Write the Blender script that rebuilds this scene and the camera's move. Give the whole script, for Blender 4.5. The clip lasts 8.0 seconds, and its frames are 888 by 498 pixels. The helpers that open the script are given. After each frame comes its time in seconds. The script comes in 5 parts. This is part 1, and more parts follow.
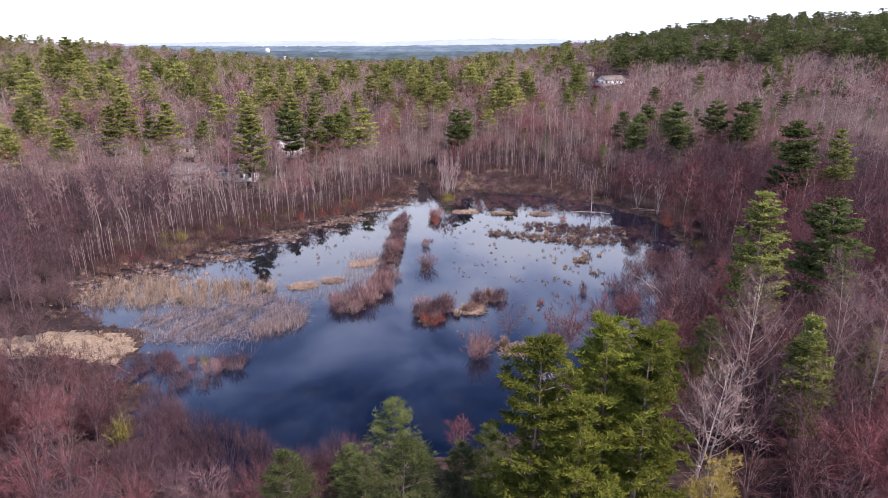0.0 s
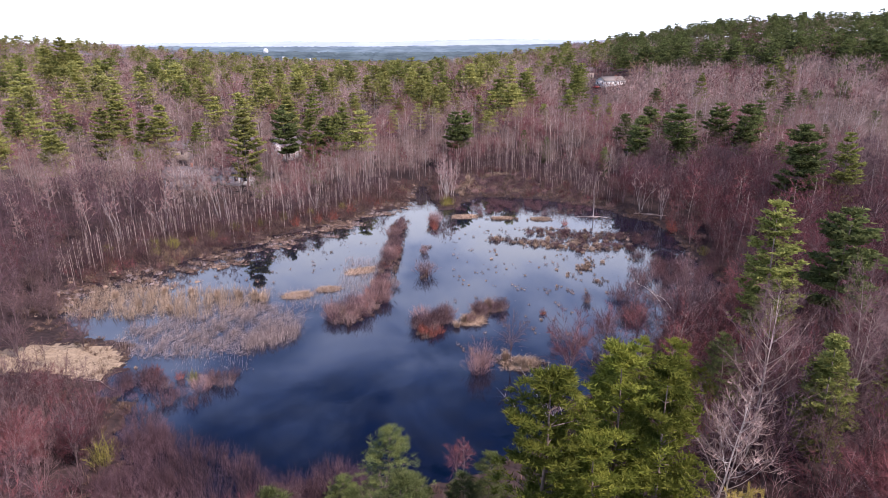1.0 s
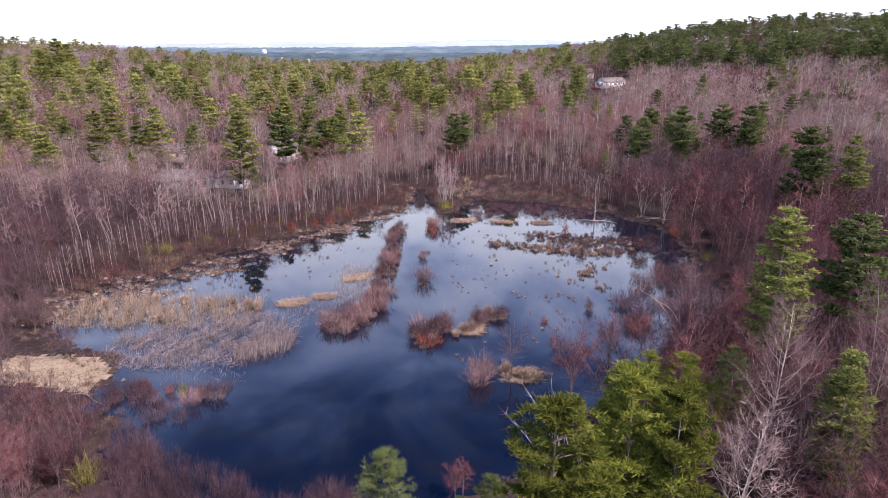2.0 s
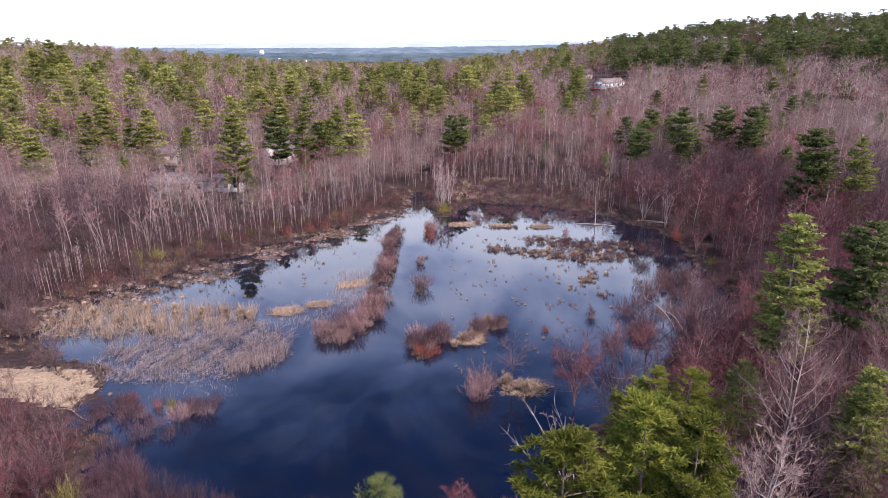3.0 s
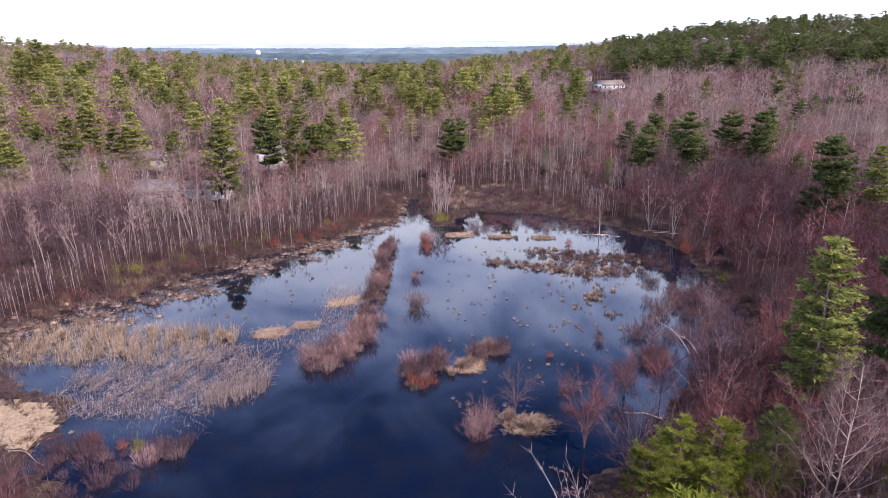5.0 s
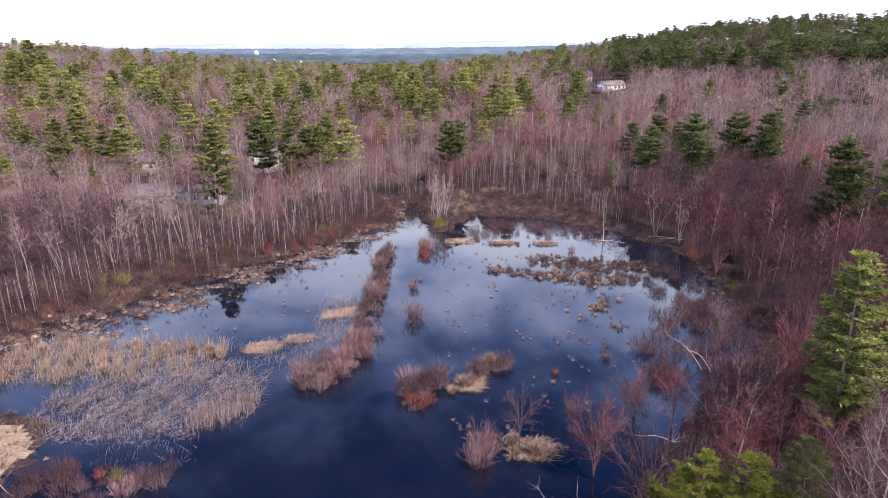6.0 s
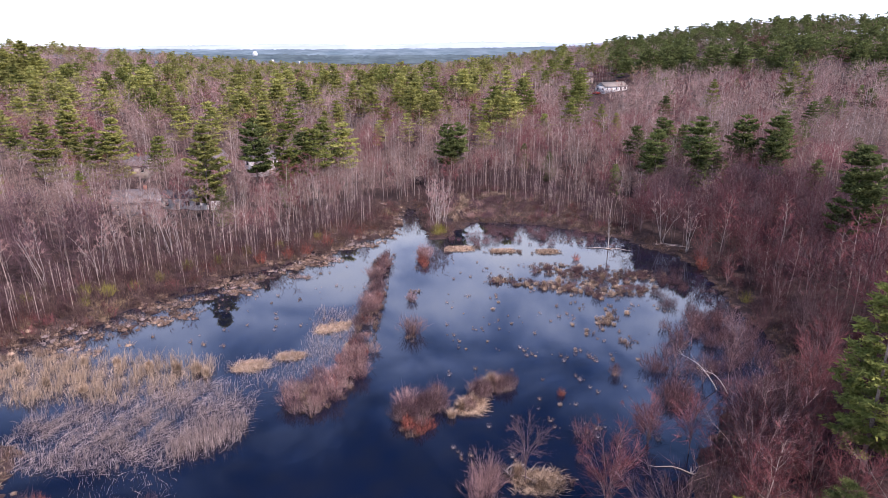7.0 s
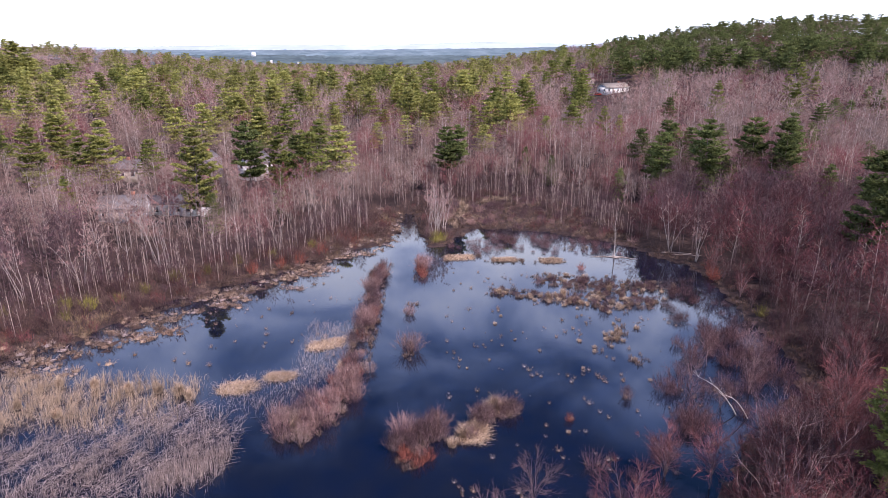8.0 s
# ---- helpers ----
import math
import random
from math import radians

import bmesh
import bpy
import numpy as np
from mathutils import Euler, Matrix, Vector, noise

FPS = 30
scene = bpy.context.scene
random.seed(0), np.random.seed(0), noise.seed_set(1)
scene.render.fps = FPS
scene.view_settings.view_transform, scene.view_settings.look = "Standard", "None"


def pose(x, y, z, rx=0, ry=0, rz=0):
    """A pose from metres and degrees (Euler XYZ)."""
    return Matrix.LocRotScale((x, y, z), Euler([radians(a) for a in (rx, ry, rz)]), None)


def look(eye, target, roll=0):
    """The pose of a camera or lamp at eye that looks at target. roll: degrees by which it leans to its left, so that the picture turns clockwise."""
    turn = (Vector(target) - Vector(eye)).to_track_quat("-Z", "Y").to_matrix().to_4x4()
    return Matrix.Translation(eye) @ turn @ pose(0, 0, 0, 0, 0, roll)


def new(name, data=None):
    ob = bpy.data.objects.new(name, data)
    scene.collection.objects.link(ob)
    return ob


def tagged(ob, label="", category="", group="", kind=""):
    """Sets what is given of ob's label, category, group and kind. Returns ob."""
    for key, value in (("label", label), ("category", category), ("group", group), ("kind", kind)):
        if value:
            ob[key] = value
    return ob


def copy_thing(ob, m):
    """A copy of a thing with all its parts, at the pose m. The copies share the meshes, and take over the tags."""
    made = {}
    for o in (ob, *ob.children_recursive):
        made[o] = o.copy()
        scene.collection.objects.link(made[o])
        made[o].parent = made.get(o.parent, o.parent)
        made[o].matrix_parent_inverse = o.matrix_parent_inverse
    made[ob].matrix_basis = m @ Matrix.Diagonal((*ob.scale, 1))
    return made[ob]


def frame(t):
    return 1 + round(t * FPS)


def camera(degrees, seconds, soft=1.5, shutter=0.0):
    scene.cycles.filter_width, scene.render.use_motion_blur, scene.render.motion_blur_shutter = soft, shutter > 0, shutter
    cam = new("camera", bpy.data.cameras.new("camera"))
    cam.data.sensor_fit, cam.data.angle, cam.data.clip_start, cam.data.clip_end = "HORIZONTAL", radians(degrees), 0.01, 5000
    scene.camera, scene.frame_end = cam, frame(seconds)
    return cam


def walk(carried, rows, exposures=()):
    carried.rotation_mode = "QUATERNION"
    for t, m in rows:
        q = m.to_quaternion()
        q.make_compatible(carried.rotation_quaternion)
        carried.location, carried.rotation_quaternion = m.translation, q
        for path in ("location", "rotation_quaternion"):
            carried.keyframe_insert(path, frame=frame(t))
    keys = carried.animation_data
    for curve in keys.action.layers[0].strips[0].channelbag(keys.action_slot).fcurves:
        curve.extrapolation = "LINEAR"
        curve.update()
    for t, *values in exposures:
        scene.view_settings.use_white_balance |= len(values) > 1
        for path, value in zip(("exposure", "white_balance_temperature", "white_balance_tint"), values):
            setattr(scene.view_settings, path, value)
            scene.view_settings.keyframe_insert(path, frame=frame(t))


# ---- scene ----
cam = camera(71.3, 8.0, soft=0.5)
PATH = [
    (0, (-0.153, 0.796, 41.549), (-0.148, 2.699, 40.933), -0.2),
    (0.5, (-0.175, 2.786, 41.647), (-0.168, 4.689, 41.032), -0.2),
    (1, (-0.189, 4.593, 41.764), (-0.18, 6.496, 41.149), -0.2),
    (1.5, (-0.135, 6.062, 41.794), (-0.125, 7.966, 41.18), -0.2),
    (3, (-0.047, 10.407, 42.018), (-0.029, 12.311, 41.406), -0.3),
    (3.5, (-0.051, 12.067, 42.063), (-0.03, 13.971, 41.452), -0.3),
    (4, (-0.042, 14.011, 42.146), (-0.018, 15.915, 41.534), -0.3),
    (4.5, (0.039, 16.09, 42.233), (0.065, 17.994, 41.622), -0.2),
    (6, (0.137, 22.871, 42.37), (0.168, 24.776, 41.76), -0.2),
    (6.5, (0.146, 25.478, 42.414), (0.179, 27.383, 41.804), -0.3),
    (7, (0.158, 28.192, 42.431), (0.192, 30.098, 41.823), -0.2),
    (7.5, (0.186, 31.012, 42.42), (0.221, 32.918, 41.813), -0.2),
    (8, (0.199, 33.916, 42.451), (0.236, 35.821, 41.845), -0.2),
]
STOPS, KELVIN, TINT = 0.36, 6500, 30
walk(cam, [(t, look(eye, target, roll)) for t, eye, target, roll in PATH], [(0, STOPS - 0.13, KELVIN, TINT), (1.5, STOPS - 0.07, KELVIN, TINT), (3.5, STOPS, KELVIN, TINT), (8, STOPS, KELVIN, TINT)])

# the sky and the sun
SUN_TO = Vector((0.50, -0.32, 0.80)).normalized()
world = bpy.data.worlds.new("sky")
scene.world = world
world.use_nodes = True
wt = world.node_tree
wt.nodes.clear()


def wnode(kind, **values):
    n = wt.nodes.new(kind)
    for key, value in values.items():
        n.inputs[key].default_value = value
    return n


def wmath(op, a, b=None, c=None):
    n = wt.nodes.new("ShaderNodeMath")
    n.operation = op
    for i, v in enumerate((a, b, c)):
        if v is None:
            continue
        if isinstance(v, (int, float)):
            n.inputs[i].default_value = v
        else:
            wt.links.new(v, n.inputs[i])
    return n.outputs[0]


w_coord = wnode("ShaderNodeTexCoord")
w_split = wnode("ShaderNodeSeparateXYZ")
wt.links.new(w_coord.outputs["Generated"], w_split.inputs[0])
w_sky = wnode("ShaderNodeTexSky")
w_sky.sky_type = "NISHITA"
w_sky.sun_disc = False
w_sky.sun_elevation = math.asin(SUN_TO.z)
w_sky.sun_rotation = math.atan2(SUN_TO.x, SUN_TO.y)
w_sky.air_density = 1.3
w_sky.dust_density = 0.6
w_sky.ozone_density = 2.5
# a layer of broken cloud, seen in perspective; it closes up towards the horizon
w_up = wmath("MAXIMUM", w_split.outputs[2], 0.0)
w_den = wmath("ADD", w_up, 0.12)
w_flat = wnode("ShaderNodeCombineXYZ")
wt.links.new(wmath("DIVIDE", w_split.outputs[0], w_den), w_flat.inputs[0])
wt.links.new(wmath("DIVIDE", w_split.outputs[1], w_den), w_flat.inputs[1])
w_noise = wnode("ShaderNodeTexNoise", Scale=2.6, Detail=7.0, Roughness=0.58, Distortion=0.5)
wt.links.new(w_flat.outputs[0], w_noise.inputs["Vector"])
w_cloud = wnode("ShaderNodeMapRange")
w_cloud.interpolation_type = "SMOOTHSTEP"
for key, value in (("From Min", 0.48), ("From Max", 0.66), ("To Min", 0.0), ("To Max", 0.05)):
    w_cloud.inputs[key].default_value = value
wt.links.new(w_noise.outputs["Fac"], w_cloud.inputs["Value"])
w_ragged = wmath("MULTIPLY_ADD", w_noise.outputs["Fac"], -1.0, 0.5)


def w_fade(value, lo, hi):
    n = wnode("ShaderNodeMapRange")
    n.interpolation_type = "SMOOTHSTEP"
    for key, v in (("From Min", lo), ("From Max", hi), ("To Min", 1.0), ("To Max", 0.0)):
        n.inputs[key].default_value = v
    wt.links.new(value, n.inputs["Value"])
    return n.outputs[0]


w_low = w_fade(wmath("ADD", w_up, wmath("MULTIPLY", w_ragged, 0.5)), 0.32, 0.60)
w_bright = w_fade(wmath("ADD", w_up, wmath("MULTIPLY", w_ragged, 0.34)), 0.24, 0.50)
w_cover = wmath("MAXIMUM", w_low, w_cloud.outputs[0])
w_mix = wt.nodes.new("ShaderNodeMix")
w_mix.data_type = "RGBA"
wt.links.new(w_cover, w_mix.inputs[0])
w_tone = wt.nodes.new("ShaderNodeMix")
w_tone.data_type = "RGBA"
w_tone.inputs[6].default_value, w_tone.inputs[7].default_value = (10.0, 16.6, 30.5, 1), (28.0, 33.0, 36.5, 1)
wt.links.new(w_bright, w_tone.inputs[0])
wt.links.new(w_tone.outputs[2], w_mix.inputs[7])
w_deep = wnode("ShaderNodeHueSaturation", Hue=0.508, Saturation=2.05, Value=1.15)
wt.links.new(w_sky.outputs[0], w_deep.inputs["Color"])
wt.links.new(w_deep.outputs[0], w_mix.inputs[6])
w_back = wnode("ShaderNodeBackground", Strength=0.05)
wt.links.new(w_mix.outputs[2], w_back.inputs[0])
w_out = wnode("ShaderNodeOutputWorld")
wt.links.new(w_back.outputs[0], w_out.inputs[0])

sun = new("sun", bpy.data.lights.new("sun", "SUN"))
sun.data.energy, sun.data.angle, sun.data.color = 5.0, radians(1.0), (1.0, 0.93, 0.84)
sun.matrix_basis = look(SUN_TO * 100, (0, 0, 0))


# ---- materials ----
def material(name, a, b, rough=0.85, fine=6.0, coarse=0.08, bump=0.0, spread=0.35, metal=0.0, spec=0.3, island=0.0, thin=0.0, swing=0.18):
    """Two colours mixed by a fine grain, then lightened and darkened in broad patches and from thing to thing."""
    m = bpy.data.materials.new(name)
    m.use_nodes = True
    t = m.node_tree
    p = t.nodes["Principled BSDF"]
    p.inputs["Roughness"].default_value = rough
    p.inputs["Metallic"].default_value = metal
    p.inputs["Specular IOR Level"].default_value = spec
    geo = t.nodes.new("ShaderNodeNewGeometry")
    n1, n2 = t.nodes.new("ShaderNodeTexNoise"), t.nodes.new("ShaderNodeTexNoise")
    n1.inputs["Scale"].default_value, n1.inputs["Detail"].default_value = fine, 4.0
    n2.inputs["Scale"].default_value, n2.inputs["Detail"].default_value = coarse, 3.0
    for n in (n1, n2):
        t.links.new(geo.outputs["Position"], n.inputs["Vector"])
    ramp = t.nodes.new("ShaderNodeMapRange")
    ramp.inputs["From Min"].default_value, ramp.inputs["From Max"].default_value = 0.32, 0.68
    t.links.new(n1.outputs["Fac"], ramp.inputs["Value"])
    mix = t.nodes.new("ShaderNodeMix")
    mix.data_type = "RGBA"
    mix.inputs[6].default_value, mix.inputs[7].default_value = (*a, 1), (*b, 1)
    t.links.new(ramp.outputs[0], mix.inputs[0])
    info = t.nodes.new("ShaderNodeObjectInfo")
    add = t.nodes.new("ShaderNodeMath")
    add.operation = "ADD"
    broad = t.nodes.new("ShaderNodeMapRange")
    broad.inputs["From Min"].default_value, broad.inputs["From Max"].default_value = 0.32, 0.68
    broad.inputs["To Min"].default_value, broad.inputs["To Max"].default_value = 0.5 - swing, 0.5 + swing
    t.links.new(n2.outputs["Fac"], broad.inputs["Value"])
    t.links.new(broad.outputs[0], add.inputs[0])
    half = t.nodes.new("ShaderNodeMath")
    half.operation = "MULTIPLY_ADD"
    half.inputs[1].default_value, half.inputs[2].default_value = 0.6, -0.3
    t.links.new(info.outputs["Random"], half.inputs[0])
    t.links.new(half.outputs[0], add.inputs[1])
    last = add.outputs[0]
    if island:
        isl = t.nodes.new("ShaderNodeMath")
        isl.operation = "MULTIPLY_ADD"
        isl.inputs[1].default_value, isl.inputs[2].default_value = island, -island / 2
        t.links.new(geo.outputs["Random Per Island"], isl.inputs[0])
        both = t.nodes.new("ShaderNodeMath")
        both.operation = "ADD"
        t.links.new(last, both.inputs[0])
        t.links.new(isl.outputs[0], both.inputs[1])
        last = both.outputs[0]
    val = t.nodes.new("ShaderNodeMapRange")
    val.inputs["From Min"].default_value, val.inputs["From Max"].default_value = 0.2, 0.8
    val.inputs["To Min"].default_value, val.inputs["To Max"].default_value = 1 - spread, 1 + spread
    t.links.new(last, val.inputs["Value"])
    hsv = t.nodes.new("ShaderNodeHueSaturation")
    t.links.new(val.outputs[0], hsv.inputs["Value"])
    t.links.new(mix.outputs[2], hsv.inputs["Color"])
    t.links.new(hsv.outputs[0], p.inputs["Base Color"])
    if thin:
        # light passes through needles and fine leaves
        tr = t.nodes.new("ShaderNodeBsdfTranslucent")
        t.links.new(hsv.outputs[0], tr.inputs["Color"])
        both = t.nodes.new("ShaderNodeMixShader")
        both.inputs[0].default_value = thin
        t.links.new(p.outputs[0], both.inputs[1])
        t.links.new(tr.outputs[0], both.inputs[2])
        t.links.new(both.outputs[0], t.nodes["Material Output"].inputs["Surface"])
    if bump:
        bp = t.nodes.new("ShaderNodeBump")
        bp.inputs["Distance"].default_value = bump
        bp.inputs["Strength"].default_value = 0.8
        t.links.new(n1.outputs["Fac"], bp.inputs["Height"])
        t.links.new(bp.outputs[0], p.inputs["Normal"])
    return m


def water_material():
    m = material("pond_water", (0.003, 0.005, 0.016), (0.006, 0.007, 0.013), rough=0.02, fine=0.25, coarse=0.05, spread=0.3, spec=0.5)
    t = m.node_tree
    p = t.nodes["Principled BSDF"]
    p.inputs["IOR"].default_value = 1.7
    geo = t.nodes.new("ShaderNodeNewGeometry")
    n = t.nodes.new("ShaderNodeTexNoise")
    n.inputs["Scale"].default_value, n.inputs["Detail"].default_value = 1.6, 3.0
    t.links.new(geo.outputs["Position"], n.inputs["Vector"])
    bp = t.nodes.new("ShaderNodeBump")
    bp.inputs["Distance"].default_value, bp.inputs["Strength"].default_value = 0.02, 0.08
    t.links.new(n.outputs["Fac"], bp.inputs["Height"])
    t.links.new(bp.outputs[0], p.inputs["Normal"])
    return m


M = {
    "litter": material("leaf_litter", (0.018, 0.011, 0.011), (0.058, 0.036, 0.033), fine=1.3, coarse=0.06, bump=0.25, spread=0.4),
    "water": water_material(),
    "bark_grey": material("grey_bark", (0.29, 0.225, 0.195), (0.55, 0.455, 0.40), fine=5, bump=0.02),
    "bark_pale": material("pale_bark", (0.33, 0.28, 0.26), (0.58, 0.51, 0.47), fine=4, bump=0.01, spread=0.25),
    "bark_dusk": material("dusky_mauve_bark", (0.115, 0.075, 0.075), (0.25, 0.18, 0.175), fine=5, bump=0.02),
    "bark_rose": material("rosy_grey_bark", (0.15, 0.090, 0.092), (0.31, 0.21, 0.205), fine=5, bump=0.02),
    "bark_brown": material("brown_bark", (0.13, 0.095, 0.08), (0.27, 0.21, 0.18), fine=5, bump=0.02),
    "twig_red": material("red_budding_twigs", (0.145, 0.046, 0.052), (0.255, 0.098, 0.098), fine=0.8, coarse=0.17, spread=0.4, island=0.3, swing=0.34),
    "twig_mauve": material("mauve_twigs", (0.22, 0.128, 0.122), (0.385, 0.248, 0.225), fine=0.8, coarse=0.17, spread=0.35, island=0.3, swing=0.38),
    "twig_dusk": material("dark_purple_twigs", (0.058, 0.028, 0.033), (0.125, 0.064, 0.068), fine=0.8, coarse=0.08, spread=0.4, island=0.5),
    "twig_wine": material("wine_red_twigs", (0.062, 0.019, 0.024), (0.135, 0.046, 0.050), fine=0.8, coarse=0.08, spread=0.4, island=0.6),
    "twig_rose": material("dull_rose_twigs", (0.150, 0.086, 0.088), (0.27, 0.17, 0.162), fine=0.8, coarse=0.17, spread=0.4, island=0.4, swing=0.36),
    # darker copy of the red twigs, with the shore's shade in the colour
    "twig_maroon": material("shaded_maroon_twigs", (0.088, 0.024, 0.033), (0.175, 0.058, 0.066), fine=0.8, coarse=0.17, spread=0.4, island=0.6, swing=0.36),
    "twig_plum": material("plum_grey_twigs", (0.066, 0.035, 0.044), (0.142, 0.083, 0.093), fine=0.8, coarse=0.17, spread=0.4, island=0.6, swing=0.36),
    "brush": material("dark_brown_brush", (0.075, 0.046, 0.041), (0.185, 0.118, 0.102), fine=0.5, coarse=0.1, spread=0.45, island=0.6),
    "roof_tan": material("tan_shingle_roof", (0.20, 0.18, 0.16), (0.30, 0.27, 0.24), fine=3.0, spread=0.15),
    "bank": material("matted_dry_grass", (0.22, 0.165, 0.11), (0.35, 0.275, 0.19), fine=2.5, coarse=0.2, bump=0.06, spread=0.25),
    "twig_grey": material("grey_twigs", (0.22, 0.15, 0.133), (0.38, 0.28, 0.245), fine=0.8, coarse=0.17, spread=0.35, island=0.3, swing=0.38),
    "twig_tan": material("tan_twigs", (0.30, 0.21, 0.12), (0.42, 0.31, 0.18), fine=0.8, coarse=0.05, island=0.4),
    "twig_olive": material("yellow_catkins", (0.36, 0.28, 0.06), (0.50, 0.40, 0.12), fine=0.8, coarse=0.1, island=0.4),
    "needle": material("pine_needles", (0.15, 0.18, 0.050), (0.31, 0.33, 0.095), fine=1.2, coarse=0.17, spread=0.35, island=0.35, spec=0.2, thin=0.4, swing=0.30),
    "needle_gold": material("yellow_green_needles", (0.20, 0.21, 0.062), (0.39, 0.385, 0.125), fine=1.0, coarse=0.17, spread=0.3, island=0.35, spec=0.2, thin=0.4, swing=0.30),
    "needle_front": material("sunlit_pine_needles", (0.105, 0.135, 0.020), (0.25, 0.265, 0.048), fine=0.9, coarse=0.1, spread=0.3, island=0.35, spec=0.2, thin=0.4),
    "needle_dark": material("dark_pine_needles", (0.085, 0.118, 0.040), (0.195, 0.225, 0.08), fine=1.2, coarse=0.17, spread=0.35, island=0.35, spec=0.2, thin=0.4, swing=0.30),
    "straw": material("dry_straw", (0.34, 0.24, 0.165), (0.56, 0.43, 0.32), fine=1.5, coarse=0.12, spread=0.25, island=0.4),
    "reed": material("weathered_reed", (0.23, 0.172, 0.165), (0.42, 0.34, 0.315), fine=1.2, coarse=0.1, spread=0.3, island=0.4),
    "sedge": material("brown_sedge", (0.10, 0.065, 0.052), (0.26, 0.175, 0.13), fine=1.0, coarse=0.1, spread=0.4, island=0.5),
    "meadow": material("tan_sedge", (0.15, 0.10, 0.075), (0.36, 0.26, 0.19), fine=0.4, coarse=0.1, spread=0.4, island=0.5),
    "shrub": material("brown_shrub_stems", (0.12, 0.072, 0.070), (0.23, 0.145, 0.135), fine=1.0, coarse=0.1, spread=0.35, island=0.5),
    "shrub_red": material("rust_red_shrub_stems", (0.19, 0.050, 0.042), (0.30, 0.105, 0.075), fine=1.0, coarse=0.1, island=0.5),
    "shrub_green": material("olive_shrub_leaves", (0.14, 0.13, 0.03), (0.25, 0.22, 0.06), fine=1.0, coarse=0.1, island=0.5),
    "white_paint": material("white_clapboard", (0.74, 0.74, 0.72), (0.82, 0.82, 0.80), fine=2.0, spread=0.08, rough=0.6),
    "grey_paint": material("grey_clapboard", (0.24, 0.25, 0.29), (0.31, 0.32, 0.36), fine=2.0, spread=0.12, rough=0.6),
    "tan_paint": material("tan_clapboard", (0.36, 0.31, 0.27), (0.45, 0.39, 0.34), fine=2.0, spread=0.12, rough=0.6),
    "roof": material("asphalt_shingle_roof", (0.12, 0.115, 0.125), (0.20, 0.19, 0.20), fine=3.0, spread=0.2, bump=0.02),
    "roof_pale": material("pale_metal_roof", (0.62, 0.62, 0.64), (0.72, 0.72, 0.73), fine=2.0, spread=0.1, rough=0.45),
    "pane": material("dark_window_pane", (0.03, 0.035, 0.045), (0.06, 0.065, 0.08), rough=0.08, spec=0.6),
    "brick": material("red_brick", (0.26, 0.10, 0.07), (0.36, 0.17, 0.12), fine=6.0),
    "car_red": material("red_car_paint", (0.26, 0.03, 0.02), (0.30, 0.04, 0.03), rough=0.3, spread=0.1),
    "rubber": material("black_rubber", (0.02, 0.02, 0.02), (0.03, 0.03, 0.03), rough=0.7),
    "tank": material("white_tank_paint", (0.78, 0.78, 0.78), (0.85, 0.85, 0.85), fine=0.2, spread=0.06, rough=0.5),
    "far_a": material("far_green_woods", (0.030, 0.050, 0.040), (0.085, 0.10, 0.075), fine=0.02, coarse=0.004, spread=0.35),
    # distance haze is put into these three base colours
    "far_b": material("far_woods_haze_blue", (0.075, 0.125, 0.155), (0.15, 0.21, 0.245), fine=0.012, coarse=0.003, spread=0.3),
    "far_d": material("far_plain_haze_teal", (0.035, 0.065, 0.078), (0.085, 0.125, 0.135), fine=0.02, coarse=0.005, spread=0.35),
    "far_c": material("far_hills_haze_pale", (0.34, 0.42, 0.50), (0.42, 0.50, 0.57), fine=0.006, coarse=0.002, spread=0.12),
}


# ---- mesh tools: a piece of geometry is (points, triangles) ----
def join(pieces):
    vs, fs, n = [], [], 0
    for v, f in pieces:
        vs.append(v)
        fs.append(f + n)
        n += len(v)
    return np.concatenate(vs), np.concatenate(fs)


def mesh_of(name, piece, mat, smooth=False):
    v, f = piece
    me = bpy.data.meshes.new(name)
    me.vertices.add(len(v))
    me.vertices.foreach_set("co", np.ascontiguousarray(v, dtype=np.float32).ravel())
    me.loops.add(len(f) * 3)
    me.loops.foreach_set("vertex_index", np.ascontiguousarray(f, dtype=np.int32).ravel())
    me.polygons.add(len(f))
    me.polygons.foreach_set("loop_start", np.arange(0, len(f) * 3, 3, dtype=np.int32))
    if smooth:
        me.polygons.foreach_set("use_smooth", np.ones(len(f), dtype=bool))
    me.update(calc_edges=True)
    me.materials.append(mat)
    return me


def part(name, piece, mat, parent, label="", smooth=False):
    ob = new(name, mesh_of(name, piece, mat, smooth))
    ob.parent = parent
    return tagged(ob, label)


def stuff(name, piece, mat, label, category, smooth=False):
    return tagged(new(name, mesh_of(name, piece, mat, smooth)), label, category, kind="stuff")


